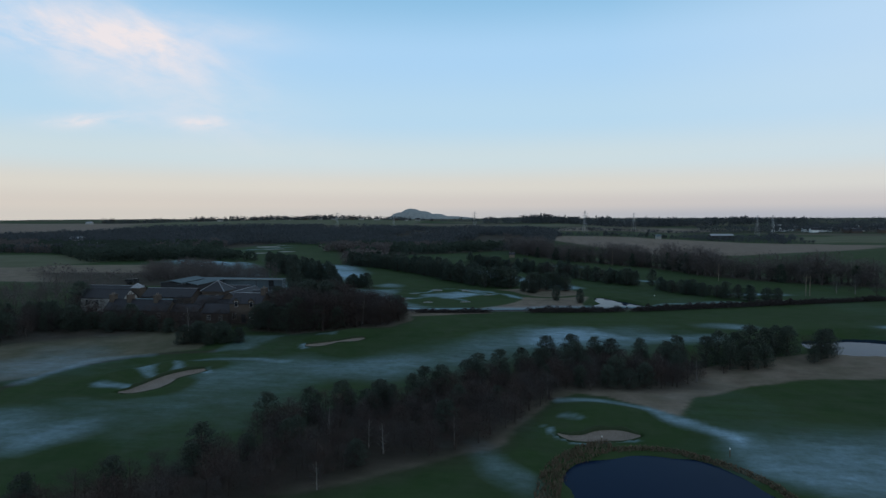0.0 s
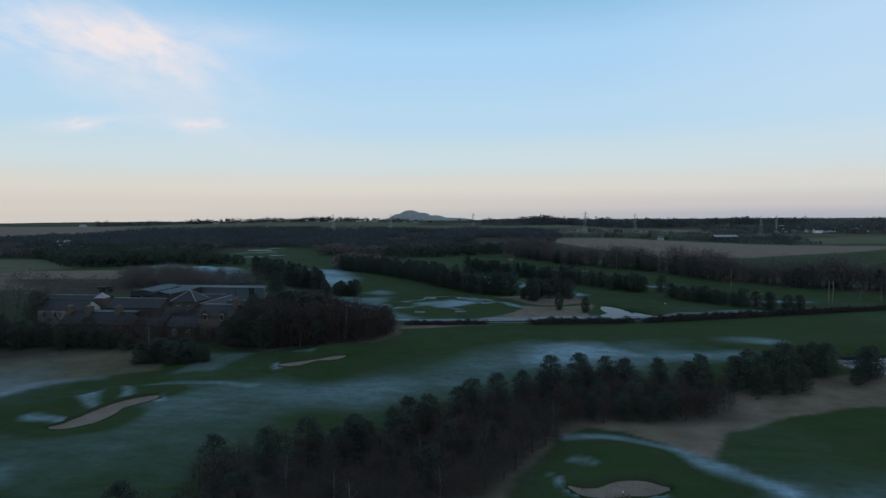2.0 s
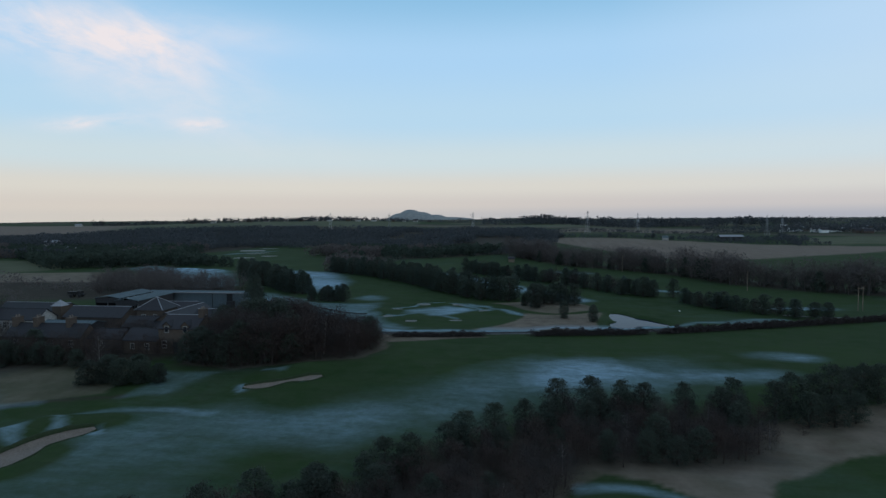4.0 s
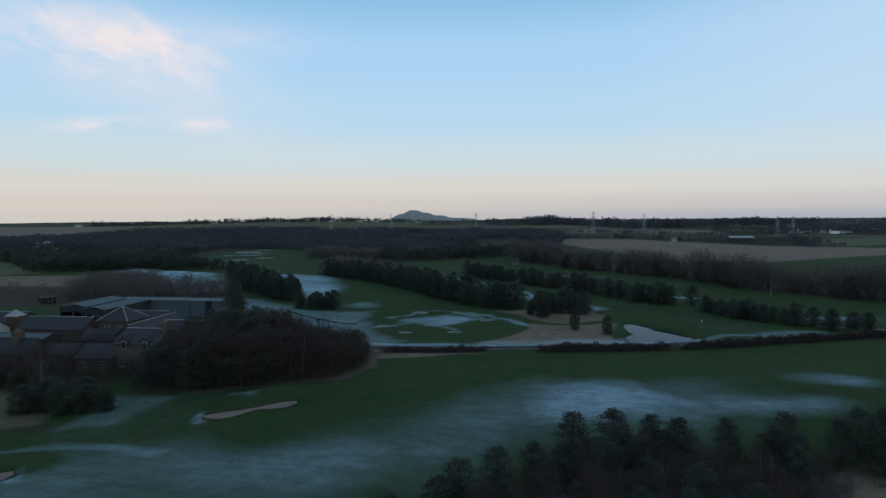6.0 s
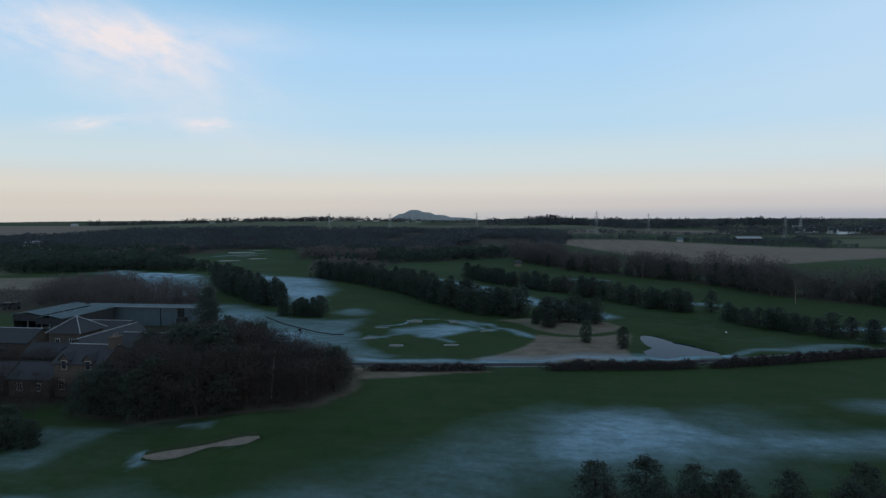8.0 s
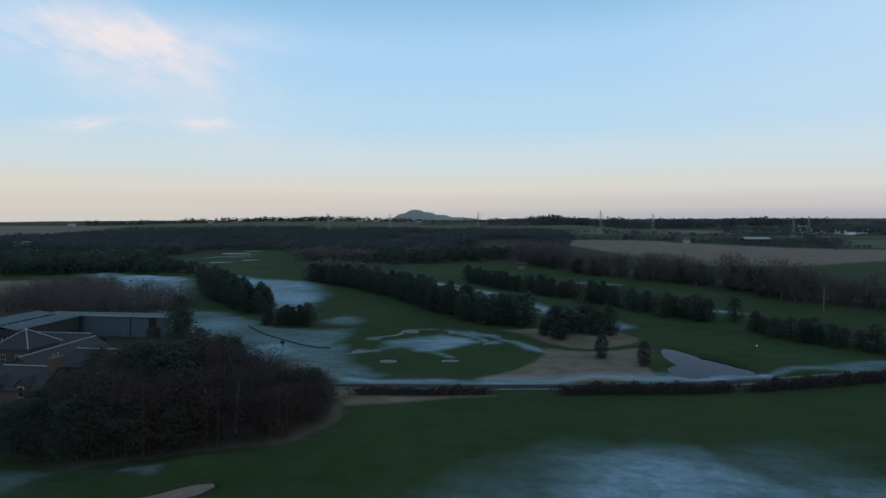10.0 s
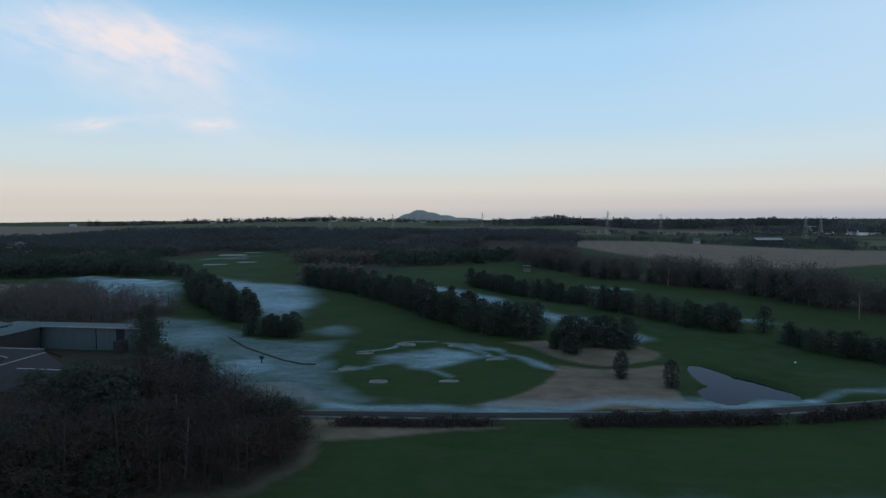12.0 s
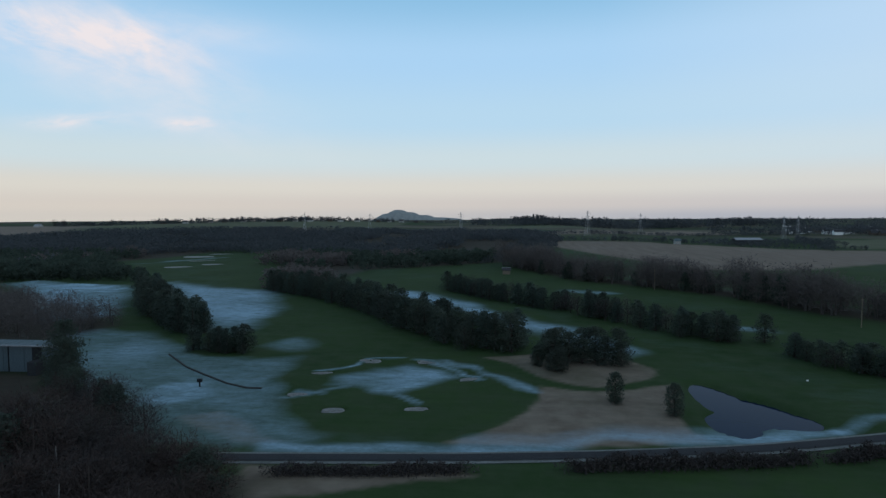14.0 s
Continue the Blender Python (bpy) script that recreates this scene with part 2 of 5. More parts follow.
STONE = two_tone("sandstone", (0.070, 0.054, 0.045), (0.115, 0.090, 0.072), 0.9, 0.88, fine=6, bump=0.3, random_mix=0.5, c=(0.080, 0.066, 0.058))
DARK_STONE = two_tone("dry_stone", (0.030, 0.030, 0.032), (0.055, 0.053, 0.050), 1.5, 0.9, bump=0.4)
SLATE = two_tone("slate", (0.017, 0.019, 0.022), (0.029, 0.030, 0.035), 0.8, 0.55, fine=7, spec=0.15, bump=0.2, random_mix=0.5, c=(0.038, 0.034, 0.040))
SHEET = two_tone("roof_sheeting", (0.066, 0.094, 0.108), (0.098, 0.128, 0.142), 0.4, 0.75, fine=3, spec=0.06, stretch=(1, 0.2, 1))
LEAD = two_tone("lead_flashing", (0.19, 0.20, 0.22), (0.28, 0.29, 0.31), 1.0, 0.6, spec=0.2)
WHITEWASH = two_tone("whitewash", (0.26, 0.255, 0.24), (0.38, 0.37, 0.35), 0.7, 0.85, fine=5)
DARK_BOARD = two_tone("dark_boarding", (0.030, 0.030, 0.032), (0.050, 0.050, 0.052), 1.2, 0.8, stretch=(4, 4, 0.3))
PALE_SHEET = two_tone("pale_wall_sheeting", (0.075, 0.100, 0.115), (0.105, 0.130, 0.145), 0.6, 0.6, stretch=(4, 4, 0.3))
TIMBER = two_tone("weathered_timber", (0.14, 0.11, 0.085), (0.22, 0.18, 0.14), 1.5, 0.85, stretch=(4, 4, 0.4))
STEEL = two_tone("galvanised_steel", (0.28, 0.29, 0.30), (0.40, 0.41, 0.42), 0.6, 0.5, metal=0.6)
REED = two_tone("dead_reeds", (0.085, 0.064, 0.045), (0.15, 0.115, 0.08), 0.8, 0.9)
WHITE_PAINT = two_tone("white_paint", (0.72, 0.72, 0.70), (0.80, 0.80, 0.78), 1.0, 0.5)
BLACK_PAINT = two_tone("black_paint", (0.02, 0.02, 0.022), (0.035, 0.035, 0.035), 1.0, 0.5)
# far copy of the bare twigs, lightened in colour to imitate haze
FAR_TWIG = two_tone("haze_paled_twigs", (0.092, 0.080, 0.077), (0.140, 0.122, 0.116), 0.25, 0.9, fine=1.5)
FAR_SPRUCE = two_tone("far_spruce_needles", (0.040, 0.058, 0.046), (0.062, 0.078, 0.062), 0.3, 0.85, fine=1.5)
# woods farthest off: distance haze is mixed into this blue-grey base colour
HAZY_WOOD = two_tone("far_woodland", (0.058, 0.068, 0.074), (0.086, 0.092, 0.098), 0.03, 0.9, fine=0.4)
for far_mat in (FAR_TWIG, FAR_SPRUCE, HAZY_WOOD, PINE, SPRUCE):
    # thin leaves and twigs let light through
    fnt = far_mat.node_tree
    fb = fnt.nodes["Principled BSDF"]
    thin = fnt.nodes.new("ShaderNodeBsdfTranslucent")
    both = fnt.nodes.new("ShaderNodeMixShader")
    both.inputs[0].default_value = 0.5
    fnt.links.new(fb.inputs["Base Color"].links[0].from_socket, thin.inputs[0])
    fnt.links.new(fb.outputs[0], both.inputs[1])
    fnt.links.new(thin.outputs[0], both.inputs[2])
    fnt.links.new(both.outputs[0], fnt.nodes["Material Output"].inputs[0])
TURF_LIP = two_tone("turf_lip", (0.022, 0.038, 0.016), (0.036, 0.046, 0.026), 0.8, 0.95, fine=8)
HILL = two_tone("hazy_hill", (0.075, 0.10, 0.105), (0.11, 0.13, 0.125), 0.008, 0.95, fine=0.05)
# a faint bluish glow on the hill stands in for distance haze
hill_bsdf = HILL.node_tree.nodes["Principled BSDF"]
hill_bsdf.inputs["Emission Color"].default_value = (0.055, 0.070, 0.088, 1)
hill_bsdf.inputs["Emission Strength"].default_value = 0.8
GLASS, gnt, gb = material("window_glass", 0.08, 0.0, 0.6)
gb.inputs["Base Color"].default_value = (0.02, 0.024, 0.03, 1)

WATER, wnt, wb = material("pond_water", 0.02, 0.0, 0.035)
wb.inputs["IOR"].default_value = 1.33
wb.inputs["Specular Tint"].default_value = (0.60, 0.82, 1.0, 1)
wnt.links.new(blend(wnt, tex(wnt, 0.15), (0.004, 0.011, 0.029), (0.006, 0.014, 0.037)), wb.inputs["Base Color"])
bumped(wnt, wb, tex(wnt, 2.2, 3, stretch=(1, 2.5, 1)), 0.008, 0.01)


# ---- the ground: one sheet ----
def stretch_lines(lo, fine_lo, fine_hi, hi, step, growth):
    mid = list(np.arange(fine_lo, fine_hi + 0.01, step))
    up, s = [mid[-1]], step
    while up[-1] < hi:
        s = min(s * growth, 60)
        up.append(up[-1] + s)
    down, s = [mid[0]], step
    while down[-1] > lo:
        s = min(s * growth, 60)
        down.append(down[-1] - s)
    return np.array(down[:0:-1] + mid + up[1:])


def frost_at(x, y):
    """How thick the frost lies on the grass, 0 to 1."""
    n1, n2 = fnoise(x, y, 14), fnoise(x + 400, y * 2.2, 7)
    wob_x, wob_y = x + 7 * (vnoise(x, y, 9) - 0.5), y + 5 * (vnoise(x + 50, y, 9) - 0.5)
    f = np.zeros(np.shape(x))
    for cx, cy, rx, ry, turn, k in [
            (15, 134.5, 23, 8.5, 12, 0.30), (38, 134.5, 12, 4, 3, 0.40), (52, 146, 9, 4, 0, 0.40), (-8, 122, 18, 7, 22, 0.13), (14, 127, 36, 14, 8, 0.12), (-52, 86, 30, 16, 30, 0.11), (-36, 106, 30, 11, 12, 0.09), (-22, 109, 20, 9, 20, 0.20), (-26, 112, 16, 6, 14, 0.10), (-44, 109, 14, 6, 6, 0.10),
            (-52, 100, 10, 7, 20, 0.14), (-64, 68, 9, 7, 30, 0.34), (-74, 74, 8, 5, 10, 0.30), (-94, 104, 16, 13, 35, 0.34), (40, 70, 14, 12, -30, 0.36), (50, 78, 12, 9, 0, 0.25), (1, 65, 4.0, 9, 35, 0.30),
            (-290, 385, 30, 5, 0, 0.7), (-44, 219, 6, 7, 0, 0.45), (-72, 262, 12, 14, 0, 0.35), (-66, 240, 8, 10, 0, 0.40),
            (30, 312, 12, 6, -25, 0.55), (57, 246, 10, 5, -30, 0.55), (84, 207, 11, 4, 0, 0.75), (93, 150, 7, 4, 0, 0.9), (-200, 560, 60, 8, 0, 0.3)]:
        f = f + k * (1 - sstep(0.15, 1.3, ell(wob_x, wob_y, cx, cy, rx, ry, turn)))
    # sheets of frost with an edge: outline, softness of the edge, strength
    sx, sy = x + 2.5 * (vnoise(x, y, 4) - 0.5), y + 2.5 * (vnoise(x + 50, y, 4) - 0.5)
    for poly, soft, k in [
            ([(4, 130), (7, 136.5), (11.6, 141), (18.7, 144), (21.5, 139.8), (25, 134.5), (21, 131), (13.4, 127.5), (6, 125)], 3.0, 0.28),
            ([(-34, 165), (-25, 169), (-29, 174), (-34, 182), (-38, 190), (-40, 200), (-41, 209), (-50, 205), (-56, 213), (-70, 216), (-80, 226), (-96, 232), (-104, 226), (-82, 196), (-62, 176), (-48, 166)], 3.0, 0.30),
            ([(-58, 189), (-50, 191.5), (-44.5, 184.5), (-47, 182), (-52, 179), (-57, 183)], 1.0, 0.32), ([(-84, 222), (-72, 214), (-66, 198), (-72, 194), (-84, 204)], 3.5, 0.18),
            ([(-140, 331), (-113, 314), (-87, 307), (-74, 280), (-66, 254), (-72, 240), (-88, 256), (-104, 276), (-118, 300)], 6.0, 0.72),
            ([(-205, 322), (-150, 316), (-132, 292), (-118, 264), (-110, 250), (-118, 240), (-140, 262), (-165, 288)], 5.0, 0.62),
            ([(-62, 128.5), (-53.5, 128.6), (-51, 128), (-54, 124.5), (-56, 118), (-62, 117)], 1.2, 0.22)]:
        f = f + k * sstep(-soft, soft, inside(sx, sy, poly))
    for pts, wide, k in [
            ([(-86, 92), (-84.6, 100), (-82, 108), (-74, 113)], 2.2, 0.22), ([(12, 92), (18, 92), (22, 86.5), (25, 82.4), (29, 79)], 1.7, 0.5), ([(29, 79), (31, 72), (36, 66)], 4, 0.22),
            ([(-30, 165), (-6, 167), (10, 169.2), (28, 172.6), (42, 177)], 1.6, 0.55), ([(-6, 169), (10, 171.4), (28, 174.4), (36, 177)], 2.6, 0.34), ([(42, 177), (70, 187)], 1.6, 0.3),
            ([(-36, 304), (-20, 283), (-6, 262), (10, 240), (20, 218)], 6, 0.8), ([(17, 143.5), (22, 138.6), (26, 134)], 1.3, 0.16),
            ([(-215, 420), (-190, 470)], 3, 0.5), ([(-64, 109), (-58, 111.5), (-50, 112.5), (-44, 110)], 1.4, 0.34)]:
        f = f + k * (1 - sstep(0.1, 1.45, line_far(wob_x, wob_y, pts) / wide))
    f = f * (0.45 + 0.75 * n1 + 0.35 * (n2 - 0.5)) + 0.045 * sstep(0.35, 0.75, fnoise(x - 77, y + 31, 22)) * (0.5 + n2)
    # mounds, tree feet and the green's surround keep clear of frost
    for cx, cy, rx, ry, turn in [(-68, 95, 11.5, 7.5, 48), (-62, 105, 8, 4, 15), (-62, 93, 9, 8, 30), (14, 84, 10, 8, -10), (-37, 130, 9, 4.5, 20), (-90, 242, 13, 9, -45), (-57, 211, 9, 4, 0), (-52, 237, 8, 6, -30)]:
        f = f * (1 - 0.9 * (1 - sstep(0.75, 1.15, ell(sx, sy, cx, cy, rx, ry, turn))))
    green = inside(sx, sy, [(-35, 187), (-38, 196.6), (-36, 205), (-29, 212.7), (-18, 216), (-7.5, 209), (-2, 199), (5, 190), (2.5, 181), (-2, 175.4), (-7.6, 171.7), (-15, 170), (-22, 170.7), (-27.5, 174.3), (-32.3, 181)])
    f = f * (1 - 0.95 * sstep(-1.2, 1.2, green))
    putt = inside(sx, sy, [(-28.8, 191), (-28.4, 196.5), (-24.2, 200.8), (-18.4, 203), (-12.1, 201.5), (-9.4, 195.3), (-13, 192.2), (-17.4, 186), (-21.2, 187.2), (-24, 190)])
    f = f + 0.62 * sstep(-1.8, 2.8, putt) * (0.2 + 1.0 * n1 + 0.9 * (n2 - 0.4))
    for pts, wide, k in [([(-12, 207), (-6, 203), (-1.5, 196), (3, 190)], 1.5, 0.42), ([(-34, 199.5), (-30, 202), (-26, 207), (-20, 207.5)], 0.8, 0.55), ([(-17, 207), (-11, 204), (-9, 199)], 0.9, 0.5), ([(-9, 198), (-5, 196.5), (-4, 193.5)], 1.0, 0.5),
                         ([(-33, 186.6), (-29, 186), (-26, 190)], 0.9, 0.4), ([(-17, 186), (-14, 182.2)], 0.7, 0.45), ([(-35, 184.8), (-31, 185)], 0.8, 0.3),
                         ([(-69.5, 92.6), (-66.8, 92.0), (-65.2, 91.2)], 1.3, 0.5), ([(-68.4, 101.6), (-65.6, 99.6), (-63.8, 97.8)], 1.5, 0.5), ([(-66, 107.6), (-62.6, 104.8), (-61, 102.6)], 1.4, 0.42), ([(-57.2, 104.6), (-55.8, 103.2)], 0.7, 0.6),
                         ([(6, 80.5), (7.2, 78), (9.4, 76.2), (14, 76.8), (18.6, 78.4)], 0.5, 0.42), ([(9, 85), (11, 84)], 0.7, 0.25), ([(-44.8, 123.6), (-43, 121.8)], 0.9, 0.5), ([(-38.6, 125.6), (-36, 126), (-34, 126.2)], 0.4, 0.5), ([(-43, 131), (-40, 130.4)], 1.0, 0.3),
                         ([(-207, 319.6), (-194, 322), (-176, 315.7), (-162, 315.7), (-148, 317)], 1.3, 0.9), ([(-161, 288.6), (-156, 293.6), (-150, 298), (-143, 299)], 1.2, 0.8), ([(-176, 310), (-150, 308), (-142, 304)], 1.2, 0.6)]:
        f = f + k * (1 - sstep(0.1, 1.4, line_far(sx, sy, pts) / wide)) * (0.5 + 0.8 * n2)
    return np.clip(f, 0, 1)


FIELDS_STUBBLE = [[(14, 632), (98, 398), (150, 404), (262, 480), (340, 560), (131, 632)], [(-20, 775), (44, 880), (134, 1000), (320, 1180), (340, 960), (250, 935), (70, 762)], [(-900, 640), (-560, 660), (-530, 740), (-600, 850), (-650, 950), (-850, 1290), (-1500, 1300)],
                  [(520, 700), (900, 760), (860, 900), (560, 860)]]
FIELDS_PALE = [[(-420, 235), (-252, 280), (-226, 352), (-300, 372), (-460, 345)], [(-596, 850), (-530, 750), (-485, 795), (-430, 820), (-370, 845), (-310, 905), (-240, 955), (-200, 1120), (-240, 1600), (-830, 1500), (-840, 1290), (-632, 935)], [(285, 610), (430, 640), (560, 830), (330, 760)],
               [(-40, 1000), (40, 1020), (260, 1200), (100, 1300)]]


WOOD_FLOORS = [[(-520, 405), (-255, 385), (-225, 470), (-215, 610), (-150, 600), (-128, 420), (-92, 318), (-74, 324), (-70, 392), (-18, 427), (4, 440), (20, 560), (60, 720), (-60, 860), (-200, 1010), (-350, 1000), (-380, 872), (-475, 888), (-530, 845), (-572, 735), (-760, 640)],
               [(-2, 425), (28, 352), (58, 322), (74, 300), (86, 268), (100, 250), (128, 233), (178, 218), (260, 198), (262, 216), (180, 236), (132, 250), (112, 264), (98, 282), (84, 312), (66, 336), (40, 362), (12, 428)],
               [(-62, 133), (-50, 131.5), (-28, 140), (-26, 147), (-27.5, 156), (-62, 157)], [(-60, 36), (-22, 57), (-1, 73), (6, 92), (11, 99), (33, 103), (35, 117), (8, 116), (-5, 102), (-26, 82), (-36, 63), (-60, 44)],
               [(-165, 204), (-100, 212), (-97, 236), (-110, 250), (-150, 262), (-225, 252)], [(-175, 88), (-110, 118), (-60, 139), (-60, 152), (-70, 172), (-112, 172), (-130, 140), (-190, 128)],
               [(-125, 170), (-64, 168), (-74, 186), (-79, 193), (-125, 194)]]


FIELD_TRACK = [(-84, 80), (-86, 92), (-84.7, 102), (-82.6, 105.6), (-78, 111.5), (-72.6, 114.5), (-62, 117)]


def tan_at(x, y):
    """Dry, uncut, tan-coloured grass, 0 to 1."""
    wx, wy = x + 1.3 * (vnoise(x, y, 5) - 0.5), y + 1.3 * (vnoise(x, y + 90, 5) - 0.5)
    t = np.zeros(np.shape(x))
    for poly, k in [
            ([(-9, 168), (-5, 171), (-1, 175.2), (2.2, 180.2), (4.6, 188.1), (5.3, 193.2), (9.3, 191.2), (13.5, 190.4), (19, 191.8), (25.4, 195.6), (25.8, 192), (23.4, 183), (22, 176), (24, 171.5), (8, 168.4)], 1.0), ([(-5, 211), (0, 206.5), (5.4, 198), (9.6, 194), (13.7, 192.6), (19.3, 194.8), (25, 199.3), (25.6, 203.7), (21.5, 209), (12, 216)], 0.85),
            ([(-30, 160.2), (-26, 152.4), (-23, 153), (-17, 155.2), (-9.8, 157.6), (-4.6, 160), (-7, 161.2)], 1.0), ([(26, 87.5), (31, 97), (42, 105), (56, 110), (74, 113), (100, 118), (100, 128), (64, 126.5), (48, 121), (36, 114), (8, 112), (8, 98), (17, 96)], 0.9),
            ([(-100, 84), (-86, 95), (-84.5, 104), (-80, 110.5), (-72, 115), (-66, 118), (-70, 131), (-100, 134), (-125, 100)], 0.5), ([(-55, 45), (-22, 58), (-1, 72), (7, 92), (12, 97), (36, 104), (34, 116), (8, 114), (-5, 101), (-26, 80), (-36, 63)], 0.7),
            ([(-62, 133), (-50, 131), (-28, 139), (-25, 147), (-27, 157), (-62, 160)], 0.8), ([(-232, 215), (-160, 218), (-120, 232), (-112, 250), (-150, 285), (-195, 300), (-300, 282)], 0.9), ([(-46, 174), (-33, 166), (-28, 167), (-40, 177)], 0.6)]:
        t = np.maximum(t, k * sstep(-0.4, 0.5, inside(wx, wy, poly)))
    return t * (0.75 + 0.5 * fnoise(x, y, 4))


xs = stretch_lines(-3300, -106, 96, 3300, 0.9, 1.06)
ys = stretch_lines(-420, 48, 240, 4450, 0.9, 1.035)
gx, gy = np.meshgrid(xs, ys)
gz = height(gx, gy)
for parts in BUNKERS:
    gz = gz - 1.3 * (1 - sstep(0.70, 1.02, np.min([ell(gx, gy, *p) for p in parts], axis=0)))
for pts in LONG_BUNKERS:
    gz = gz - 1.3 * (1 - sstep(0.55, 1.0, in_spine(gx, gy, pts)))
gz = gz - 0.12 * (1 - sstep(1.4, 2.4, line_far(gx, gy, ROAD)))
nx, ny = len(xs), len(ys)
gv = np.stack([gx, gy, gz], -1).reshape(-1, 3)
gi = np.arange(nx * ny).reshape(ny, nx)
gf = np.stack([gi[:-1, :-1], gi[:-1, 1:], gi[1:, 1:], gi[1:, :-1]], -1).reshape(-1, 4)


def fast_mesh(name, verts, faces, mat, smooth=False):
    """A mesh from arrays; all its faces have the same number of corners."""
    verts, faces = np.asarray(verts, np.float32), np.asarray(faces, np.int32)
    me = bpy.data.meshes.new(name)
    me.vertices.add(len(verts))
    me.vertices.foreach_set("co", verts.ravel())
    me.loops.add(faces.size)
    me.loops.foreach_set("vertex_index", faces.ravel())
    me.polygons.add(len(faces))
    me.polygons.foreach_set("loop_start", np.arange(len(faces), dtype=np.int32) * faces.shape[1])
    me.polygons.foreach_set("use_smooth", np.full(len(faces), smooth))
    me.update(calc_edges=True)
    me.materials.append(mat)
    return me


GRASS, nt, b = material("winter_grass", 0.95, 0.0, 0.04)
att = {}
for key in ("frost", "dry", "stubble", "pale", "floor"):
    n = nt.nodes.new("ShaderNodeAttribute")
    n.attribute_name = key
    att[key] = n.outputs["Fac"]
big_n, mid_n, fine_n = tex(nt, 0.035), tex(nt, 0.25, 5), tex(nt, 0.9, 8, 0.75)
col = blend(nt, spread(nt, big_n, 0.35, 0.65), (0.025, 0.049, 0.018), (0.035, 0.063, 0.022))
col = blend(nt, spread(nt, mid_n, 0.35, 0.7), col, (0.040, 0.060, 0.030))
dry = blend(nt, spread(nt, mid_n, 0.3, 0.7), (0.135, 0.108, 0.086), (0.205, 0.170, 0.138))
col = blend(nt, att["dry"], col, dry)
furrow = tex(nt, 0.25, 3, stretch=(1.0, 0.12, 1))
col = blend(nt, att["stubble"], col, blend(nt, spread(nt, furrow, 0.3, 0.7), (0.15, 0.118, 0.096), (0.20, 0.162, 0.135)))
col = blend(nt, att["pale"], col, blend(nt, spread(nt, big_n, 0.3, 0.7), (0.080, 0.092, 0.056), (0.110, 0.116, 0.076)))
col = blend(nt, att["floor"], col, blend(nt, spread(nt, mid_n, 0.3, 0.7), (0.040, 0.038, 0.030), (0.060, 0.050, 0.042)))
# frost lies in ragged drifts: a fine pattern eats into its thin edges
drift = tex(nt, 0.55, 7, 0.7, stretch=(0.45, 1, 1))
thick_n = nt.nodes.new("ShaderNodeMath")
thick_n.operation = "MULTIPLY_ADD"
thick_n.inputs[1].default_value, thick_n.inputs[2].default_value = 1.9, 0.05
nt.links.new(drift, thick_n.inputs[0])
ragged = nt.nodes.new("ShaderNodeMath")
ragged.operation = "MULTIPLY"
nt.links.new(att["frost"], ragged.inputs[0])
nt.links.new(thick_n.outputs[0], ragged.inputs[1])
eaten = spread(nt, ragged.outputs[0], 0.03, 0.85)
speck = nt.nodes.new("ShaderNodeMath")
speck.operation, speck.use_clamp = "MULTIPLY", True
nt.links.new(eaten, speck.inputs[0])
nt.links.new(spread(nt, fine_n, -0.5, 0.60), speck.inputs[1])
col = blend(nt, speck.outputs[0], col, (0.27, 0.40, 0.50))
streaks = tex(nt, 0.7, 5, 0.65, stretch=(0.14, 1, 1))
col = blend(nt, 0.4, col, blend(nt, spread(nt, streaks, 0.3, 0.7), (0.62, 0.64, 0.62), (1.0, 1.0, 0.96)), "MULTIPLY")
col = blend(nt, 0.25, col, blend(nt, spread(nt, fine_n, 0.3, 0.7), (0.55, 0.55, 0.55), (1.0, 1.0, 1.0)), "MULTIPLY")
nt.links.new(col, b.inputs["Base Color"])
bumped(nt, b, fine_n, 0.15, 0.05)

me = fast_mesh("ground", gv, gf, GRASS, True)
fx, fy = gv[:, 0].astype(float), gv[:, 1].astype(float)
for key, values in (("frost", frost_at(fx, fy)), ("dry", tan_at(fx, fy)),
                    ("stubble", np.maximum(np.max([sstep(-3, 3, inside(fx, fy, p)) for p in FIELDS_STUBBLE], axis=0), 0.55 * sstep(650, 900, fy) * sstep(0.5, 0.56, vnoise(fx + 0.4 * fy, fy * 2.2, 190)))),
                    ("floor", np.max([sstep(-4, 4, inside(fx, fy, p)) for p in WOOD_FLOORS], axis=0) + 0.75 * (1 - sstep(0.3, 1.0, line_far(fx, fy, FIELD_TRACK))) + 0.55 * sstep(600, 950, fy) * (1 - np.max([sstep(-3, 3, inside(fx, fy, p)) for p in [*FIELDS_STUBBLE, *FIELDS_PALE]], axis=0)) * sstep(0.35, 0.6, vnoise(fx, fy * 2, 150))),
                    ("pale", np.max([sstep(-3, 3, inside(fx, fy, p)) for p in FIELDS_PALE], axis=0))):
    if key == "dry":
        values = np.clip(values, 0, 1)
    a = me.attributes.new(key, "FLOAT", "POINT")
    a.data.foreach_set("value", values.astype(np.float32))
ground = tagged(new("ground", me), "mown winter grass with patches of pale frost", "grass", kind="structure")


# ---- helpers for things ----
def bm_mesh(name, bm, mat, smooth=False):
    me = bpy.data.meshes.new(name)
    bmesh.ops.recalc_face_normals(bm, faces=bm.faces[:])
    bm.to_mesh(me)
    bm.free()
    me.materials.append(mat)
    if smooth:
        me.polygons.foreach_set("use_smooth", [True] * len(me.polygons))
    return me


def part(name, data, parent, label="", m=None):
    """One mesh object under a thing or a part."""
    ob = new(name, data)
    ob.parent = parent
    if m is not None:
        ob.matrix_basis = m
    return tagged(ob, label)


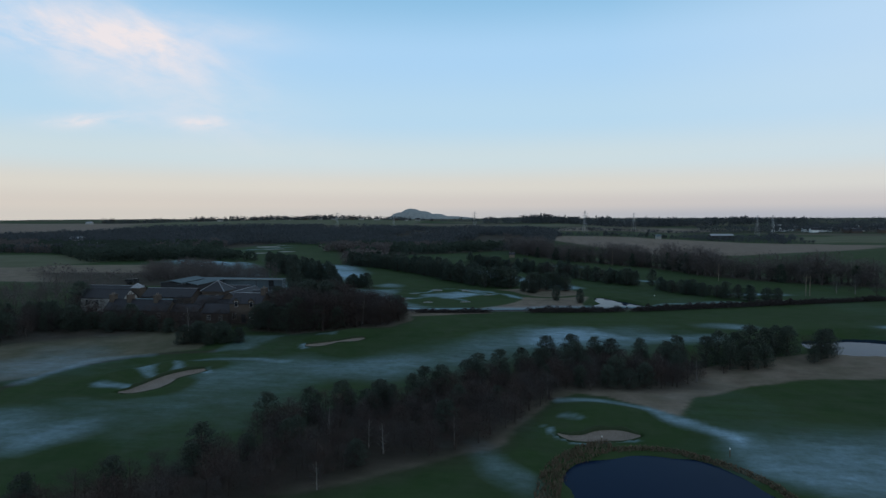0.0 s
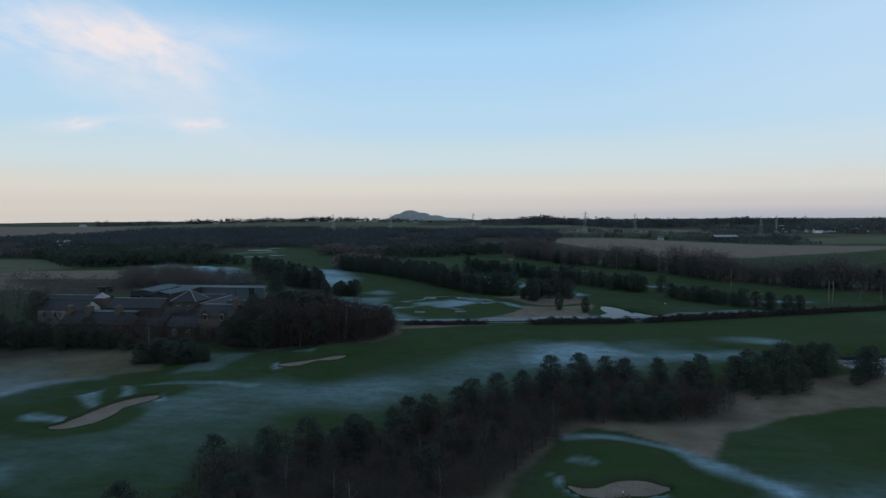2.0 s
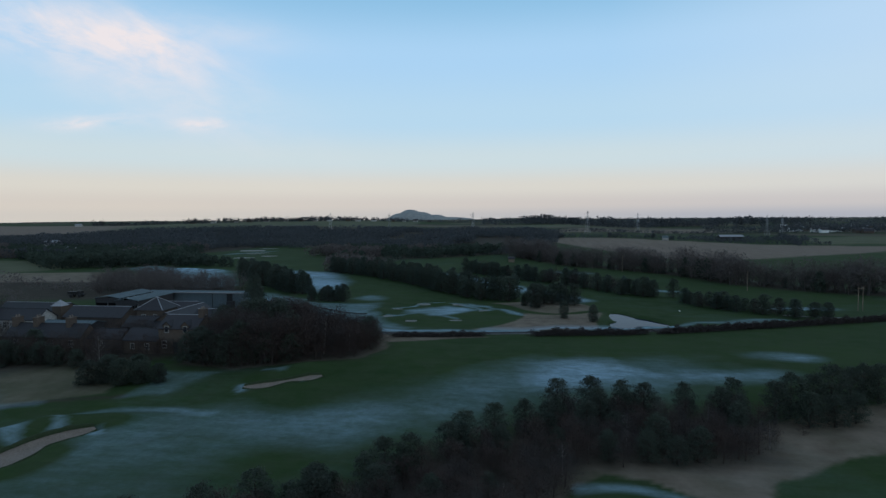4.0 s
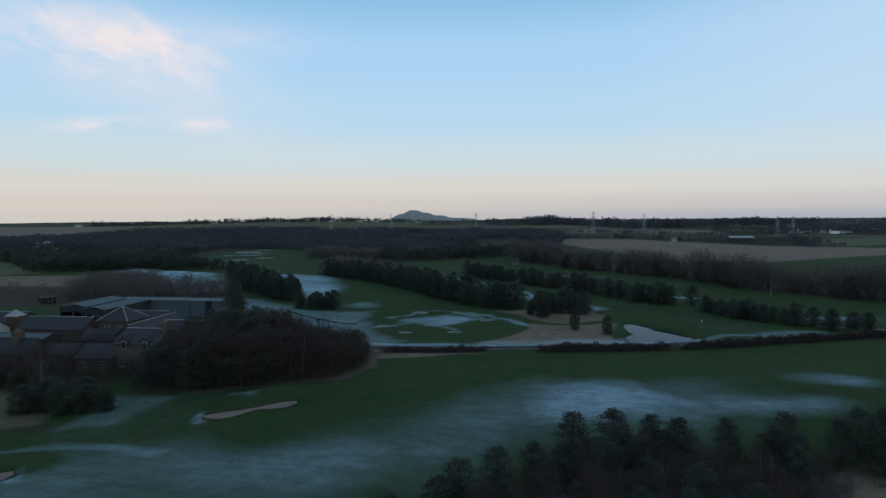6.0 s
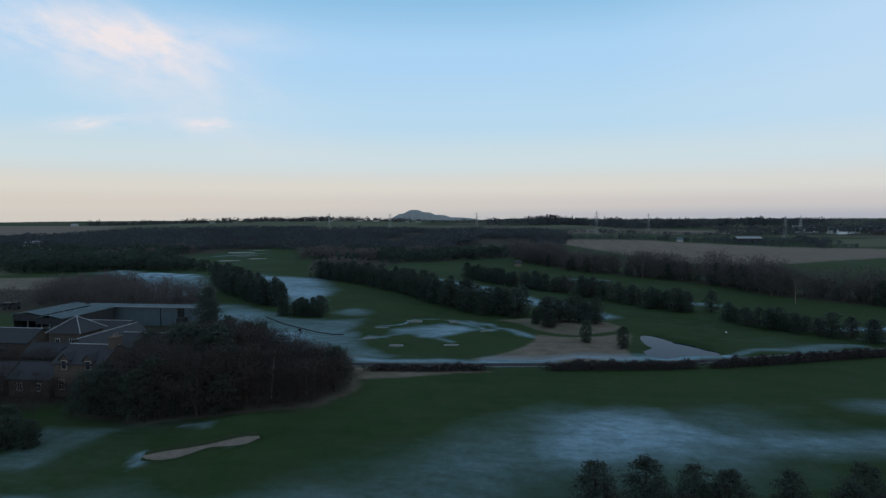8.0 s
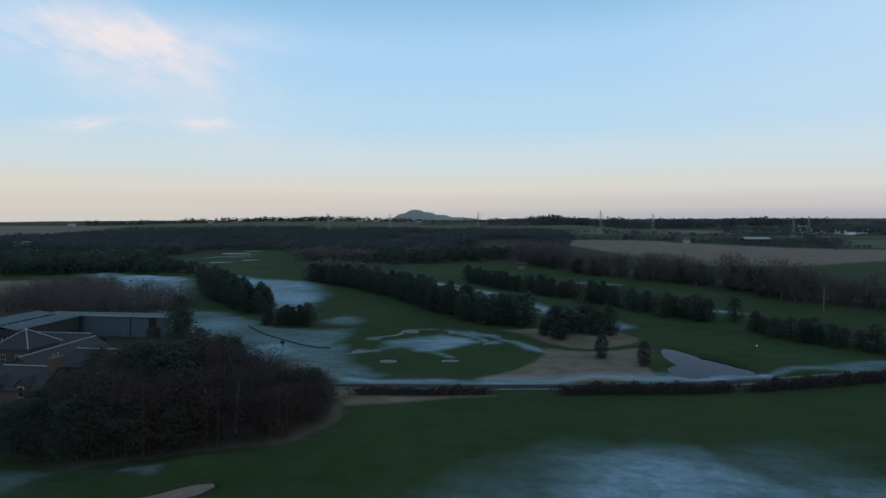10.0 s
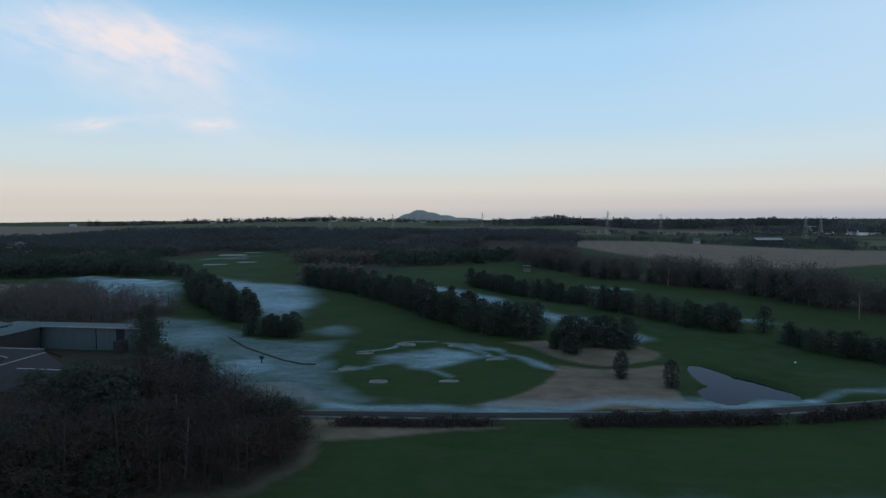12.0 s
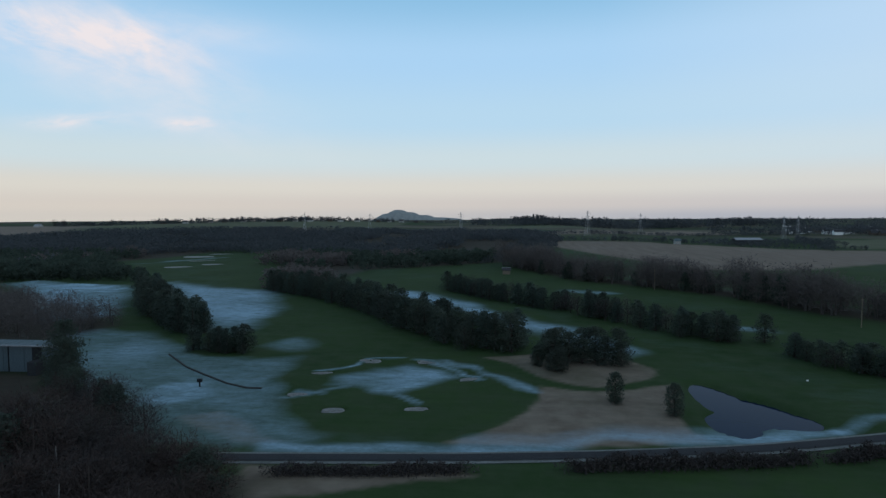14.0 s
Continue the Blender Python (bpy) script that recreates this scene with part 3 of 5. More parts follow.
def thing(name, x, y, z, turn=0.0, label="", category="", group="", scale=(1, 1, 1)):
    ob = new(name)
    ob.empty_display_size = 0.3
    ob.matrix_basis = pose(x, y, z, 0, 0, turn) @ Matrix.Diagonal((*scale, 1))
    return tagged(ob, label, category, group)


def add_box(bm, x0, x1, y0, y1, z0, z1):
    v = [bm.verts.new(c) for c in ((x0, y0, z0), (x1, y0, z0), (x1, y1, z0), (x0, y1, z0), (x0, y0, z1), (x1, y0, z1), (x1, y1, z1), (x0, y1, z1))]
    for f in ((0, 3, 2, 1), (4, 5, 6, 7), (0, 1, 5, 4), (1, 2, 6, 5), (2, 3, 7, 6), (3, 0, 4, 7)):
        bm.faces.new([v[i] for i in f])


def box_mesh(name, mat, x0, x1, y0, y1, z0, z1):
    bm = bmesh.new()
    add_box(bm, x0, x1, y0, y1, z0, z1)
    bmesh.ops.bevel(bm, geom=bm.edges[:], offset=min(0.02, 0.1 * min(x1 - x0, y1 - y0, z1 - z0)), segments=1, affect="EDGES")
    return bm_mesh(name, bm, mat)


def tube(verts, faces, a, b, ra, rb, sides):
    """Adds a tapered tube between two points to the lists, as triangles."""
    a, b = np.asarray(a, float), np.asarray(b, float)
    d = (b - a) / (np.linalg.norm(b - a) + 1e-9)
    u = np.cross(d, (0.3, 0.9, 0.2))
    u /= np.linalg.norm(u) + 1e-9
    w = np.cross(d, u)
    k = len(verts)
    for p, r in ((a, ra), (b, rb)):
        for i in range(sides):
            t = 2 * math.pi * i / sides
            verts.append(p + r * (math.cos(t) * u + math.sin(t) * w))
    for i in range(sides):
        j = (i + 1) % sides
        faces.append((k + i, k + j, k + sides + j))
        faces.append((k + i, k + sides + j, k + sides + i))


# ---- water, road, bunkers ----
for n, (level, parts) in enumerate(PONDS):
    cx, cy = np.mean([p[0] for p in parts]), np.mean([p[1] for p in parts])
    ring = []
    for i in range(64):
        a = 2 * math.pi * i / 64
        rr = np.arange(0.5, 30, 0.1)
        q = np.min([ell(cx + rr * math.cos(a), cy + rr * math.sin(a), *p) for p in parts], axis=0)
        far = rr[np.nonzero(q < 1.2)[0][-1]]
        ring.append((cx + far * math.cos(a), cy + far * math.sin(a), level))
    keep = new("water", fast_mesh("water", [*ring, (cx, cy, level)], [(i, (i + 1) % 64, 64) for i in range(64)], WATER))
    tagged(keep, ("still dark pond water reflecting the evening sky", "still pond water behind the hedge reflecting blue sky", "pale glassy pond water beside tan grass")[n], "pond", kind="structure")


def strip(name, pts, wide, lift, mat, step=2.0, label="", category=""):
    """A strip draped along a line."""
    line = []
    for (ax, ay), (bx, by) in zip(pts, pts[1:]):
        n = max(1, int(math.hypot(bx - ax, by - ay) / step))
        line += [(ax + (bx - ax) * i / n, ay + (by - ay) * i / n) for i in range(n)]
    line.append(pts[-1])
    line = np.array(line)
    for _ in range(6):
        line[1:-1] = 0.25 * line[:-2] + 0.5 * line[1:-1] + 0.25 * line[2:]
    d = np.gradient(line, axis=0)
    d /= np.linalg.norm(d, axis=1)[:, None]
    side = np.stack([-d[:, 1], d[:, 0]], -1)
    mid = height(line[:, 0], line[:, 1])
    verts = []
    for k in (-0.5, 0, 0.5):
        p = line + side * wide * k
        verts.append(np.c_[p, mid + lift - (0.05 if k else 0)])
    n = len(line)
    i = np.arange(n - 1)
    faces = np.concatenate([np.stack([i + r * n, i + 1 + r * n, i + 1 + (r + 1) * n, i + (r + 1) * n], -1) for r in (0, 1)])
    return tagged(new(name, fast_mesh(name, np.concatenate(verts), faces[:, ::-1], mat, True)), label, category, kind="structure")


strip("verge", ROAD, 3.1, 0.02, VERGE, label="frosted trampled grass verge along the lane", category="verge")
strip("road", ROAD, 1.9, 0.10, ASPHALT, label="narrow dark asphalt lane running past the golf course", category="road")
TRACK = [(-420, 700), (-385, 800), (-330, 860)]
strip("track", TRACK, 6, 0.6, VERGE, 10, "pale farm track climbing the far hillside", "track")
strip("track", [(74, 196), (82, 193), (96, 192)], 1.6, 0.08, VERGE, 1.5, "short pale gravel path beside the tee", "path")
for k, parts in enumerate(BUNKERS):
    cx, cy = np.mean([p[0] for p in parts]), np.mean([p[1] for p in parts])
    rings, seg = 8, 48
    verts, faces = [], []
    for s in range(seg):
        a = 2 * math.pi * s / seg
        rr = np.arange(0.1, 16, 0.1)
        q = np.min([ell(cx + rr * math.cos(a), cy + rr * math.sin(a), *p) for p in parts], axis=0)
        edge = rr[np.nonzero(q < 1)[0][-1]] * (1 + 0.08 * (vnoise(cx * 7 + 3 * math.cos(a), cy * 7 + 3 * math.sin(a), 0.8) - 0.5))
        for r in range(1, rings + 1):
            t = r / (rings - 1)
            x, y = cx + edge * t * math.cos(a), cy + edge * t * math.sin(a)
            verts.append((x, y, ground_z(x, y) + (-0.35 if r == rings else 0.04 - 0.5 * (1 - t ** 3))))
    verts.append((cx, cy, ground_z(cx, cy) - 0.44))
    for s in range(seg):
        s2 = (s + 1) % seg
        faces.append((len(verts) - 1, s * rings, s2 * rings))
        for r in range(rings - 1):
            faces.append((s * rings + r, s * rings + r + 1, s2 * rings + r + 1))
            faces.append((s * rings + r, s2 * rings + r + 1, s2 * rings + r))
    me = fast_mesh("bunker", verts, faces, FROST_SAND, True)
    tagged(new("bunker", me), "small pot bunker with frosted pale sand", "bunker", kind="structure")
for pts in LONG_BUNKERS:
    mid = spine(pts)
    way = np.gradient(mid[:, :2], axis=0)
    way /= np.linalg.norm(way, axis=1)[:, None]
    side = np.stack([-way[:, 1], way[:, 0]], -1)
    across = np.linspace(-1, 1, 13)
    wide = 1.12 * mid[:, 2] * (1 + 0.16 * (vnoise(mid[:, 0], mid[:, 1], 1.3) - 0.5))
    bx = mid[:, None, 0] + side[:, None, 0] * across * wide[:, None]
    by = mid[:, None, 1] + side[:, None, 1] * across * wide[:, None]
    bowl = np.minimum(0.5, 0.32 * wide)[:, None] * (1 - np.abs(across) ** 3)
    bz = height(bx, by) + 0.05 - bowl
    bz[:, [0, -1]] -= 0.1
    n, m_ = len(mid), len(across)
    cell = np.arange(n * m_).reshape(n, m_)
    faces = np.stack([cell[:-1, :-1], cell[1:, :-1], cell[1:, 1:], cell[:-1, 1:]], -1).reshape(-1, 4)
    tagged(new("bunker", fast_mesh("bunker", np.stack([bx, by, bz], -1).reshape(-1, 3), faces, SAND, True)), "long winding golf bunker of tan sand among grass mounds", "bunker", kind="structure")
    # turf lips along both edges, taller on the far one
    for edge, sgn in ((0, -1), (-1, 1)):
        far_side = np.clip(0.5 + 0.8 * sgn * side[:, 1] - 0.5 * sgn * side[:, 0], 0.05, 1)
        tall = far_side * np.minimum(0.34, 0.22 * wide) * (0.6 + 0.8 * vnoise(bx[:, edge], by[:, edge], 0.9))
        rows = []
        for out_, up in ((-0.16, -0.2), (-0.02, 0.85), (0.2, 1.0), (0.6, -0.35)):
            px = bx[:, edge] + sgn * side[:, 0] * out_ * (0.35 + far_side)
            py = by[:, edge] + sgn * side[:, 1] * out_ * (0.35 + far_side)
            rows.append(np.stack([px, py, height(px, py) + 0.03 + (up * tall if up > 0 else up * 0.5)], -1))
        i = np.arange(n - 1)
        faces = np.concatenate([np.stack([i + r * n, i + 1 + r * n, i + 1 + (r + 1) * n, i + (r + 1) * n], -1) for r in range(3)])
        tagged(new("bunker_lip", fast_mesh("bunker_lip", np.concatenate(rows), faces, TURF_LIP, True)), "dark rough turf lip round the bunker sand", "turf lip", kind="structure")


# ---- trees ----
ARRAYS = {}


def cards(rng, centres, sizes, flat=0.6):
    """Small pointed leaf tufts, at random turns."""
    n = len(centres)
    u = rng.normal(size=(n, 3))
    u /= np.linalg.norm(u, axis=1)[:, None]
    w = np.cross(u, rng.normal(size=(n, 3)))
    w /= np.linalg.norm(w, axis=1)[:, None] + 1e-9
    s = sizes[:, None]
    verts = np.stack([centres - u * s, centres + u * s, centres + w * s * flat * 2.4], 1).reshape(-1, 3)
    return verts, np.arange(3 * n).reshape(-1, 3)


def evergreen(seed, tall, profile, clumps, per, mat, size, bare_below, name):
    """Trunk and crown meshes of a tree whose crown follows profile(height share) in metres."""
    rng = np.random.RandomState(seed)
    tv, tf = [], []
    lean = rng.normal(size=2) * 0.02 * tall
    pts = [np.array([lean[0] * t * t, lean[1] * t * t, tall * t * 0.96]) for t in np.linspace(0, 1, 6)]
    for i in range(5):
        tube(tv, tf, pts[i], pts[i + 1], 0.022 * tall * (1 - 0.18 * i), 0.022 * tall * (0.82 - 0.18 * i) + 0.01, 6)
    cc, ss = [], []
    for k in range(clumps):
        t = bare_below + (1 - bare_below) * (k + rng.rand()) / clumps
        a = k * 2.4 + rng.normal() * 0.5
        r = profile(t) * math.sqrt(0.1 + 0.9 * rng.rand()) * (0.92 + 0.16 * rng.rand())
        axis = np.array([lean[0] * t * t, lean[1] * t * t, 0])
        c = axis + np.array([r * math.cos(a), r * math.sin(a), tall * t + 0.12 * r])
        root = axis + np.array([0, 0, max(0.1, tall * t - 0.35 * r - 0.1)])
        tube(tv, tf, root, c, 0.012 * tall * (1.1 - t), 0.012, 3)
        spread_ = 0.048 * tall * (0.8 + 0.5 * rng.rand()) * (1.2 - 0.5 * t)
        cc.append(c + rng.normal(size=(per, 3)) * (spread_, spread_, spread_ * 0.62))
        ss.append(size * (0.35 + 0.45 * rng.rand(per)))
    v, f = cards(rng, np.concatenate(cc), np.concatenate(ss))
    low = v[:, 2] < 0.12
    v[low, 2] = 0.12
    ARRAYS.setdefault(name, []).append((np.concatenate([np.array(tv), v]), np.concatenate([np.array(tf), f + len(tv)])))
    return fast_mesh("trunk", tv, tf, BARK), fast_mesh("crown", v, f, mat)


def bare_tree(seed, tall, mat, twigs, bark=BARK, wide=0.30, thick=0.0026, name=""):
    """A leafless tree: trunk with limbs, and an uneven crown of branches and fine twigs."""
    rng = np.random.RandomState(seed)
    tv, tf, cv, cf = [], [], [], []
    top = np.array([rng.normal() * 0.04 * tall, rng.normal() * 0.04 * tall, tall * 0.93])
    fork = top * (0.3, 0.3, 0.28)
    tube(tv, tf, (0, 0, 0), fork, 0.017 * tall, 0.012 * tall, 6)
    tube(tv, tf, fork, top, 0.012 * tall, 0.003 * tall, 5)
    lobes = []
    for k in range(13):
        t = 0.12 + 0.8 * (k + rng.rand()) / 13
        a = k * 2.4 + rng.normal() * 0.4
        reach = wide * tall * (0.55 + 0.5 * rng.rand()) * math.sqrt(max(0.1, math.sin(math.pi * min(1.0, 0.25 + 0.72 * t))))
        root = fork * min(1, t * 2.5) if t < 0.3 else fork + (top - fork) * (t - 0.3)
        end = np.array([reach * math.cos(a), reach * math.sin(a), tall * min(0.95, 0.14 + 0.80 * t)])
        tube(tv, tf, root, end, 0.0045 * tall, 0.0015 * tall, 3)
        lobes.append((root, end))
        for j in range(3):
            r2 = root + (end - root) * rng.uniform(0.4, 0.9)
            tube(cv, cf, r2, r2 + rng.normal(size=3) * 0.07 * tall + (0, 0, 0.07 * tall), 0.0016 * tall, 0.0008 * tall, 3)
    k = len(cv)
    n = twigs * 60
    which = rng.randint(len(lobes), size=n)
    roots, ends = np.array([l[0] for l in lobes])[which], np.array([l[1] for l in lobes])[which]
    u = (0.35 + 0.7 * np.sqrt(rng.rand(n)))[:, None]
    base = roots + (ends - roots) * u + rng.normal(size=(n, 3)) * 0.062 * tall
    out = base * (1, 1, 0)
    way = rng.normal(size=(n, 3)) * 0.55 + out / (np.linalg.norm(out, axis=1)[:, None] + 0.3) * 0.5 + (0, 0, 0.65)
    tips = base + way * 0.055 * tall
    tips[:, 2] = np.minimum(tips[:, 2], tall * 1.02)
    side = np.cross(way, rng.normal(size=(n, 3)))
    side *= thick * tall / (np.linalg.norm(side, axis=1)[:, None] + 1e-9)
    cv = np.concatenate([np.array(cv), np.stack([base - side, base + side, tips], 1).reshape(-1, 3)])
    cf = np.concatenate([np.array(cf), k + np.arange(3 * n).reshape(-1, 3)])
    cv[:, 2] = np.maximum(cv[:, 2], 0.1)
    if name:
        ARRAYS.setdefault(name, []).append((np.concatenate([np.array(tv), cv]), np.concatenate([np.array(tf), cf + len(tv)])))
    return fast_mesh("trunk", tv, tf, bark), fast_mesh("crown", cv, cf, mat)


def round_top(t):
    return 2.25 * max(0.10, math.sin(math.pi * min(1, 0.22 + 0.755 * t)) ** 0.6)


def cone_top(t):
    return 2.2 * max(0.06, (1.0 - t) ** 0.55) * min(1, 0.7 + 1.6 * t)


def egg(t):
    return 1.45 * math.sqrt(max(0.02, 1 - (2.0 * t - 0.85) ** 2 * 0.76))


KINDS = {
    "pine": [evergreen(s, 8.0, round_top, 84, 40, PINE, 0.21, 0.10, "pine") for s in (1, 2, 3, 4, 5)],
    "spruce": [evergreen(s, 8.0, cone_top, 84, 36, SPRUCE, 0.21, 0.03, "spruce") for s in (11, 12, 13, 14, 15)],
    "bush": [evergreen(s, 4.0, egg, 130, 34, PINE, 0.13, 0.02, "bush") for s in (21, 22, 23)],
    "bare": [bare_tree(s, 8.0, TWIG, 27) for s in (31, 32, 33, 34, 35, 36)],
    "rust": [bare_tree(s, 8.0, RUST_TWIG, 30, wide=0.33) for s in (41, 42, 43, 44)],
    "birch": [bare_tree(s, 8.0, TWIG, 20, PALE_BARK, 0.22) for s in (51, 52)],
    "scrub": [bare_tree(s, 3.0, RUST_TWIG, 18, wide=0.5, thick=0.005) for s in (61, 62, 63)],
}
for s in (81, 82, 83, 84):
    evergreen(s, 8.0, cone_top, 46, 15, FAR_SPRUCE, 0.42, 0.05, "far_conifer")
    bare_tree(s, 8.0, FAR_TWIG, 8, wide=0.32, thick=0.0065, name="far_bare")
KINDS["far_spruce"] = [evergreen(s, 8.0, cone_top, 70, 22, SPRUCE, 0.30, 0.05, "x") for s in (86, 87, 88, 89)]
KINDS["far_pine"] = [evergreen(s, 8.0, round_top, 70, 22, PINE, 0.30, 0.06, "x") for s in (91, 92, 93, 94)]
KINDS["far_birch"] = [bare_tree(s, 8.0, TWIG, 14, wide=0.3, thick=0.005) for s in (96, 97, 98)]
PROTO_TALL = {"far_spruce": 8, "far_pine": 8, "far_birch": 8, "pine": 8, "spruce": 8, "bush": 4, "bare": 8, "rust": 8, "birch": 8, "scrub": 3}
WORDS = {"pine": ("pine_tree", "dark green pine, ragged rounded crown,"), "spruce": ("conifer_tree", "dark dense conifer, pointed crown,"),
         "bush": ("evergreen_bush", "dense dark evergreen bush"), "bare": ("bare_tree", "leafless grey-brown tree, fine twigs,"),
         "rust": ("beech_tree", "leafless reddish-brown tree, dense twigs,"), "birch": ("birch_tree", "leafless birch, pale slender trunk,"),
         "scrub": ("scrub_bush", "low leafless brown thorn bush")}
WORDS.update({"far_spruce": WORDS["spruce"], "far_pine": WORDS["pine"], "far_birch": WORDS["bare"]})
plant_rng = random.Random(5)


def plant(kind, x, y, tall, where, group, fat=1.0):
    name, words = WORDS[kind]
    trunk, crown = plant_rng.choice(KINDS[kind])
    k = tall / PROTO_TALL[kind]
    w = k * fat * plant_rng.uniform(0.9, 1.15)
    t = thing(name, x, y, ground_z(x, y) - 0.05, plant_rng.uniform(0, 360), f"{words} {where}", "bush" if kind in ("bush", "scrub") else "tree", group, (w, w, k))
    part("trunk", trunk, t)
    part("crown", crown, t)
    return t


def pick(mix):
    r = plant_rng.random() * sum(v for _, v in mix)
    for kind, v in mix:
        r -= v
        if r <= 0:
            return kind
    return mix[-1][0]


def wood(poly, gap, mix, tall, where, group, fat=1.0, tall_at=None):
    """Trees on a jittered grid within an outline."""
    xs_, ys_ = [p[0] for p in poly], [p[1] for p in poly]
    y, row = min(ys_), 0
    while y < max(ys_):
        x = min(xs_) + (row % 2) * gap / 2
        while x < max(xs_):
            px, py = x + plant_rng.uniform(-0.4, 0.4) * gap, y + plant_rng.uniform(-0.4, 0.4) * gap
            if float(inside(np.array([px]), np.array([py]), poly)[0]) > 0.3 and float(line_far(np.array([px]), np.array([py]), ROAD)[0]) > 4:
                kind = pick(mix(px, py) if callable(mix) else mix)
                h = tall_at(px, py) if tall_at else tall
                plant(kind, px, py, h * plant_rng.uniform(0.8, 1.12) * (1.0 if kind not in ("bush", "scrub") else 0.5), where, group, fat)
            x += gap
        y += gap * 0.87
        row += 1


def row_of_trees(pts, wide, gap, mix, tall, where, group, fat=1.0):
    length = 0.0
    for (ax, ay), (bx, by) in zip(pts, pts[1:]):
        far = math.hypot(bx - ax, by - ay)
        s = length
        while s < far:
            for k in range(max(1, round(wide / gap))):
                off = (k + 0.5) * wide / max(1, round(wide / gap)) - wide / 2 + plant_rng.uniform(-0.3, 0.3) * gap
                u = s / far + plant_rng.uniform(-0.3, 0.3) * gap / far
                px, py = ax + (bx - ax) * u - (by - ay) / far * off, ay + (by - ay) * u + (bx - ax) / far * off
                kind = pick(mix)
                plant(kind, px, py, tall * plant_rng.uniform(0.75, 1.15) * (1.0 if kind not in ("bush", "scrub") else 0.5), where, group, fat)
            s += gap
        length = s - far


def wood_stuff(name, spots, arrays, mat, label, tall, fat=1.0):
    """A far wood whose trees cannot be told apart: one mesh."""
    vs, fs, k = [], [], 0
    pick_, rng = ARRAYS[arrays], np.random.RandomState(len(spots))
    for x, y in spots:
        v, f = pick_[rng.randint(len(pick_))]
        a, h = rng.rand() * 6.283, tall / 8 * rng.uniform(0.62, 1.22) * (0.8 + 0.4 * vnoise(x, y, 14).item())
        w = h * fat * rng.uniform(0.9, 1.25)
        c, s_ = math.cos(a) * w, math.sin(a) * w
        vs.append(np.stack([x + c * v[:, 0] - s_ * v[:, 1], y + s_ * v[:, 0] + c * v[:, 1], ground_z(x, y) - 0.1 + h * v[:, 2]], -1))
        fs.append(f + k)
        k += len(v)
    return tagged(new(name, fast_mesh(name, np.concatenate(vs), np.concatenate(fs), mat)), label, "trees", kind="stuff")


def spots_in(poly, gap, seed):
    rng = np.random.RandomState(seed)
    p = np.array(poly, float)
    gx_, gy_ = np.meshgrid(np.arange(p[:, 0].min(), p[:, 0].max(), gap), np.arange(p[:, 1].min(), p[:, 1].max(), gap))
    q = np.stack([gx_.ravel(), gy_.ravel()], -1) + rng.uniform(-0.45, 0.45, (gx_.size, 2)) * gap
    return q[inside(q[:, 0], q[:, 1], poly) > 0]


def spots_along(pts, wide, gap, seed):
    rng = np.random.RandomState(seed)
    res = []
    for (ax, ay), (bx, by) in zip(pts, pts[1:]):
        far = math.hypot(bx - ax, by - ay)
        n = int(far * wide / gap ** 2) + 1
        u, o = rng.rand(n), rng.uniform(-0.5, 0.5, n) * wide
        res.append(np.stack([ax + (bx - ax) * u - (by - ay) / far * o, ay + (by - ay) * u + (bx - ax) / far * o], -1))
    return np.concatenate(res)


BELT_BACK = [(-60, 44), (-48, 52), (-42, 56), (-36, 63), (-33, 76), (-26, 82), (-13, 92), (-5, 102), (-1, 106), (4, 109), (8, 116), (14, 117.5), (27, 117), (34, 118)]
BELT = [(-60, 36), (-40, 47), (-22, 56), (-13, 67), (-1, 72), (3, 83), (7, 92), (11, 98), (33, 102), (37, 109), *BELT_BACK[::-1]]


def belt_mix(x, y):
    near_back = float(line_far(np.array([x]), np.array([y]), BELT_BACK)[0])
    if x > 14:
        return [("pine", 1.6), ("rust", 4), ("bare", 4), ("birch", 1.2)]
    return [("pine", 3), ("spruce", 0.5), ("bare", 4), ("rust", 3)] if near_back < 3.5 else [("rust", 5), ("bare", 5), ("birch", 0.7), ("pine", 0.9)]


for x, y, h in [(-47, 51, 4.4), (-41, 56, 4.4), (-36, 65, 5), (-33, 77, 5.2), (-28, 80.5, 5), (-24, 83.5, 5.2), (-19, 87, 4.6), (-13, 93, 5.3), (-10.5, 95, 5), (-5, 103, 5.2), (-1, 106.5, 5.2), (3, 108.5, 5.2), (8, 117, 5.4), (13, 118, 5.5),
                (17.5, 117.5, 5.3), (20.5, 117, 5.2), (26.5, 117.5, 5.2), (31, 116, 5.2), (33.5, 119, 5.6)]:
    plant("pine", x, y, h - 0.4, "in the pond belt", "trees of the pond belt", 1.35)
wood(BELT, 2.9, belt_mix, 4.9, "in the pond belt", "trees of the pond belt", 1.3, lambda x, y: 4.3 if y > 70 else 4.0)
for x, y, h in [(38, 115, 6), (41, 117.5, 6.5), (44.5, 118.5, 6), (47.5, 119.5, 7), (42, 114, 5), (51.5, 122, 6), (54, 123.5, 6.2), (56.5, 124, 6), (49, 116, 4.5), (62, 122, 5.8), (64, 124, 5.5), (59.5, 119.5, 3.5), (45.5, 114.5, 4.5)]:
    plant("pine", x, y, h, "on tan grass", "pines by the fairway", 1.3)
for x, y, h in [(36, 110, 1.4), (40, 111.5, 1.6), (57, 130, 3), (60, 132, 3.5), (66, 136, 3)]:
    plant("scrub", x, y, h, "on tan grass", "scrub by the fairway")
plant("pine", -90, 88, 6, "beside the frosted field", "pines by the fairway", 1.3)

BIG_WOOD = [(-60, 135), (-50, 132), (-41, 134.5), (-29, 140.5), (-26.5, 147), (-28, 155), (-38, 156), (-62, 155), (-66, 152), (-60, 148)]


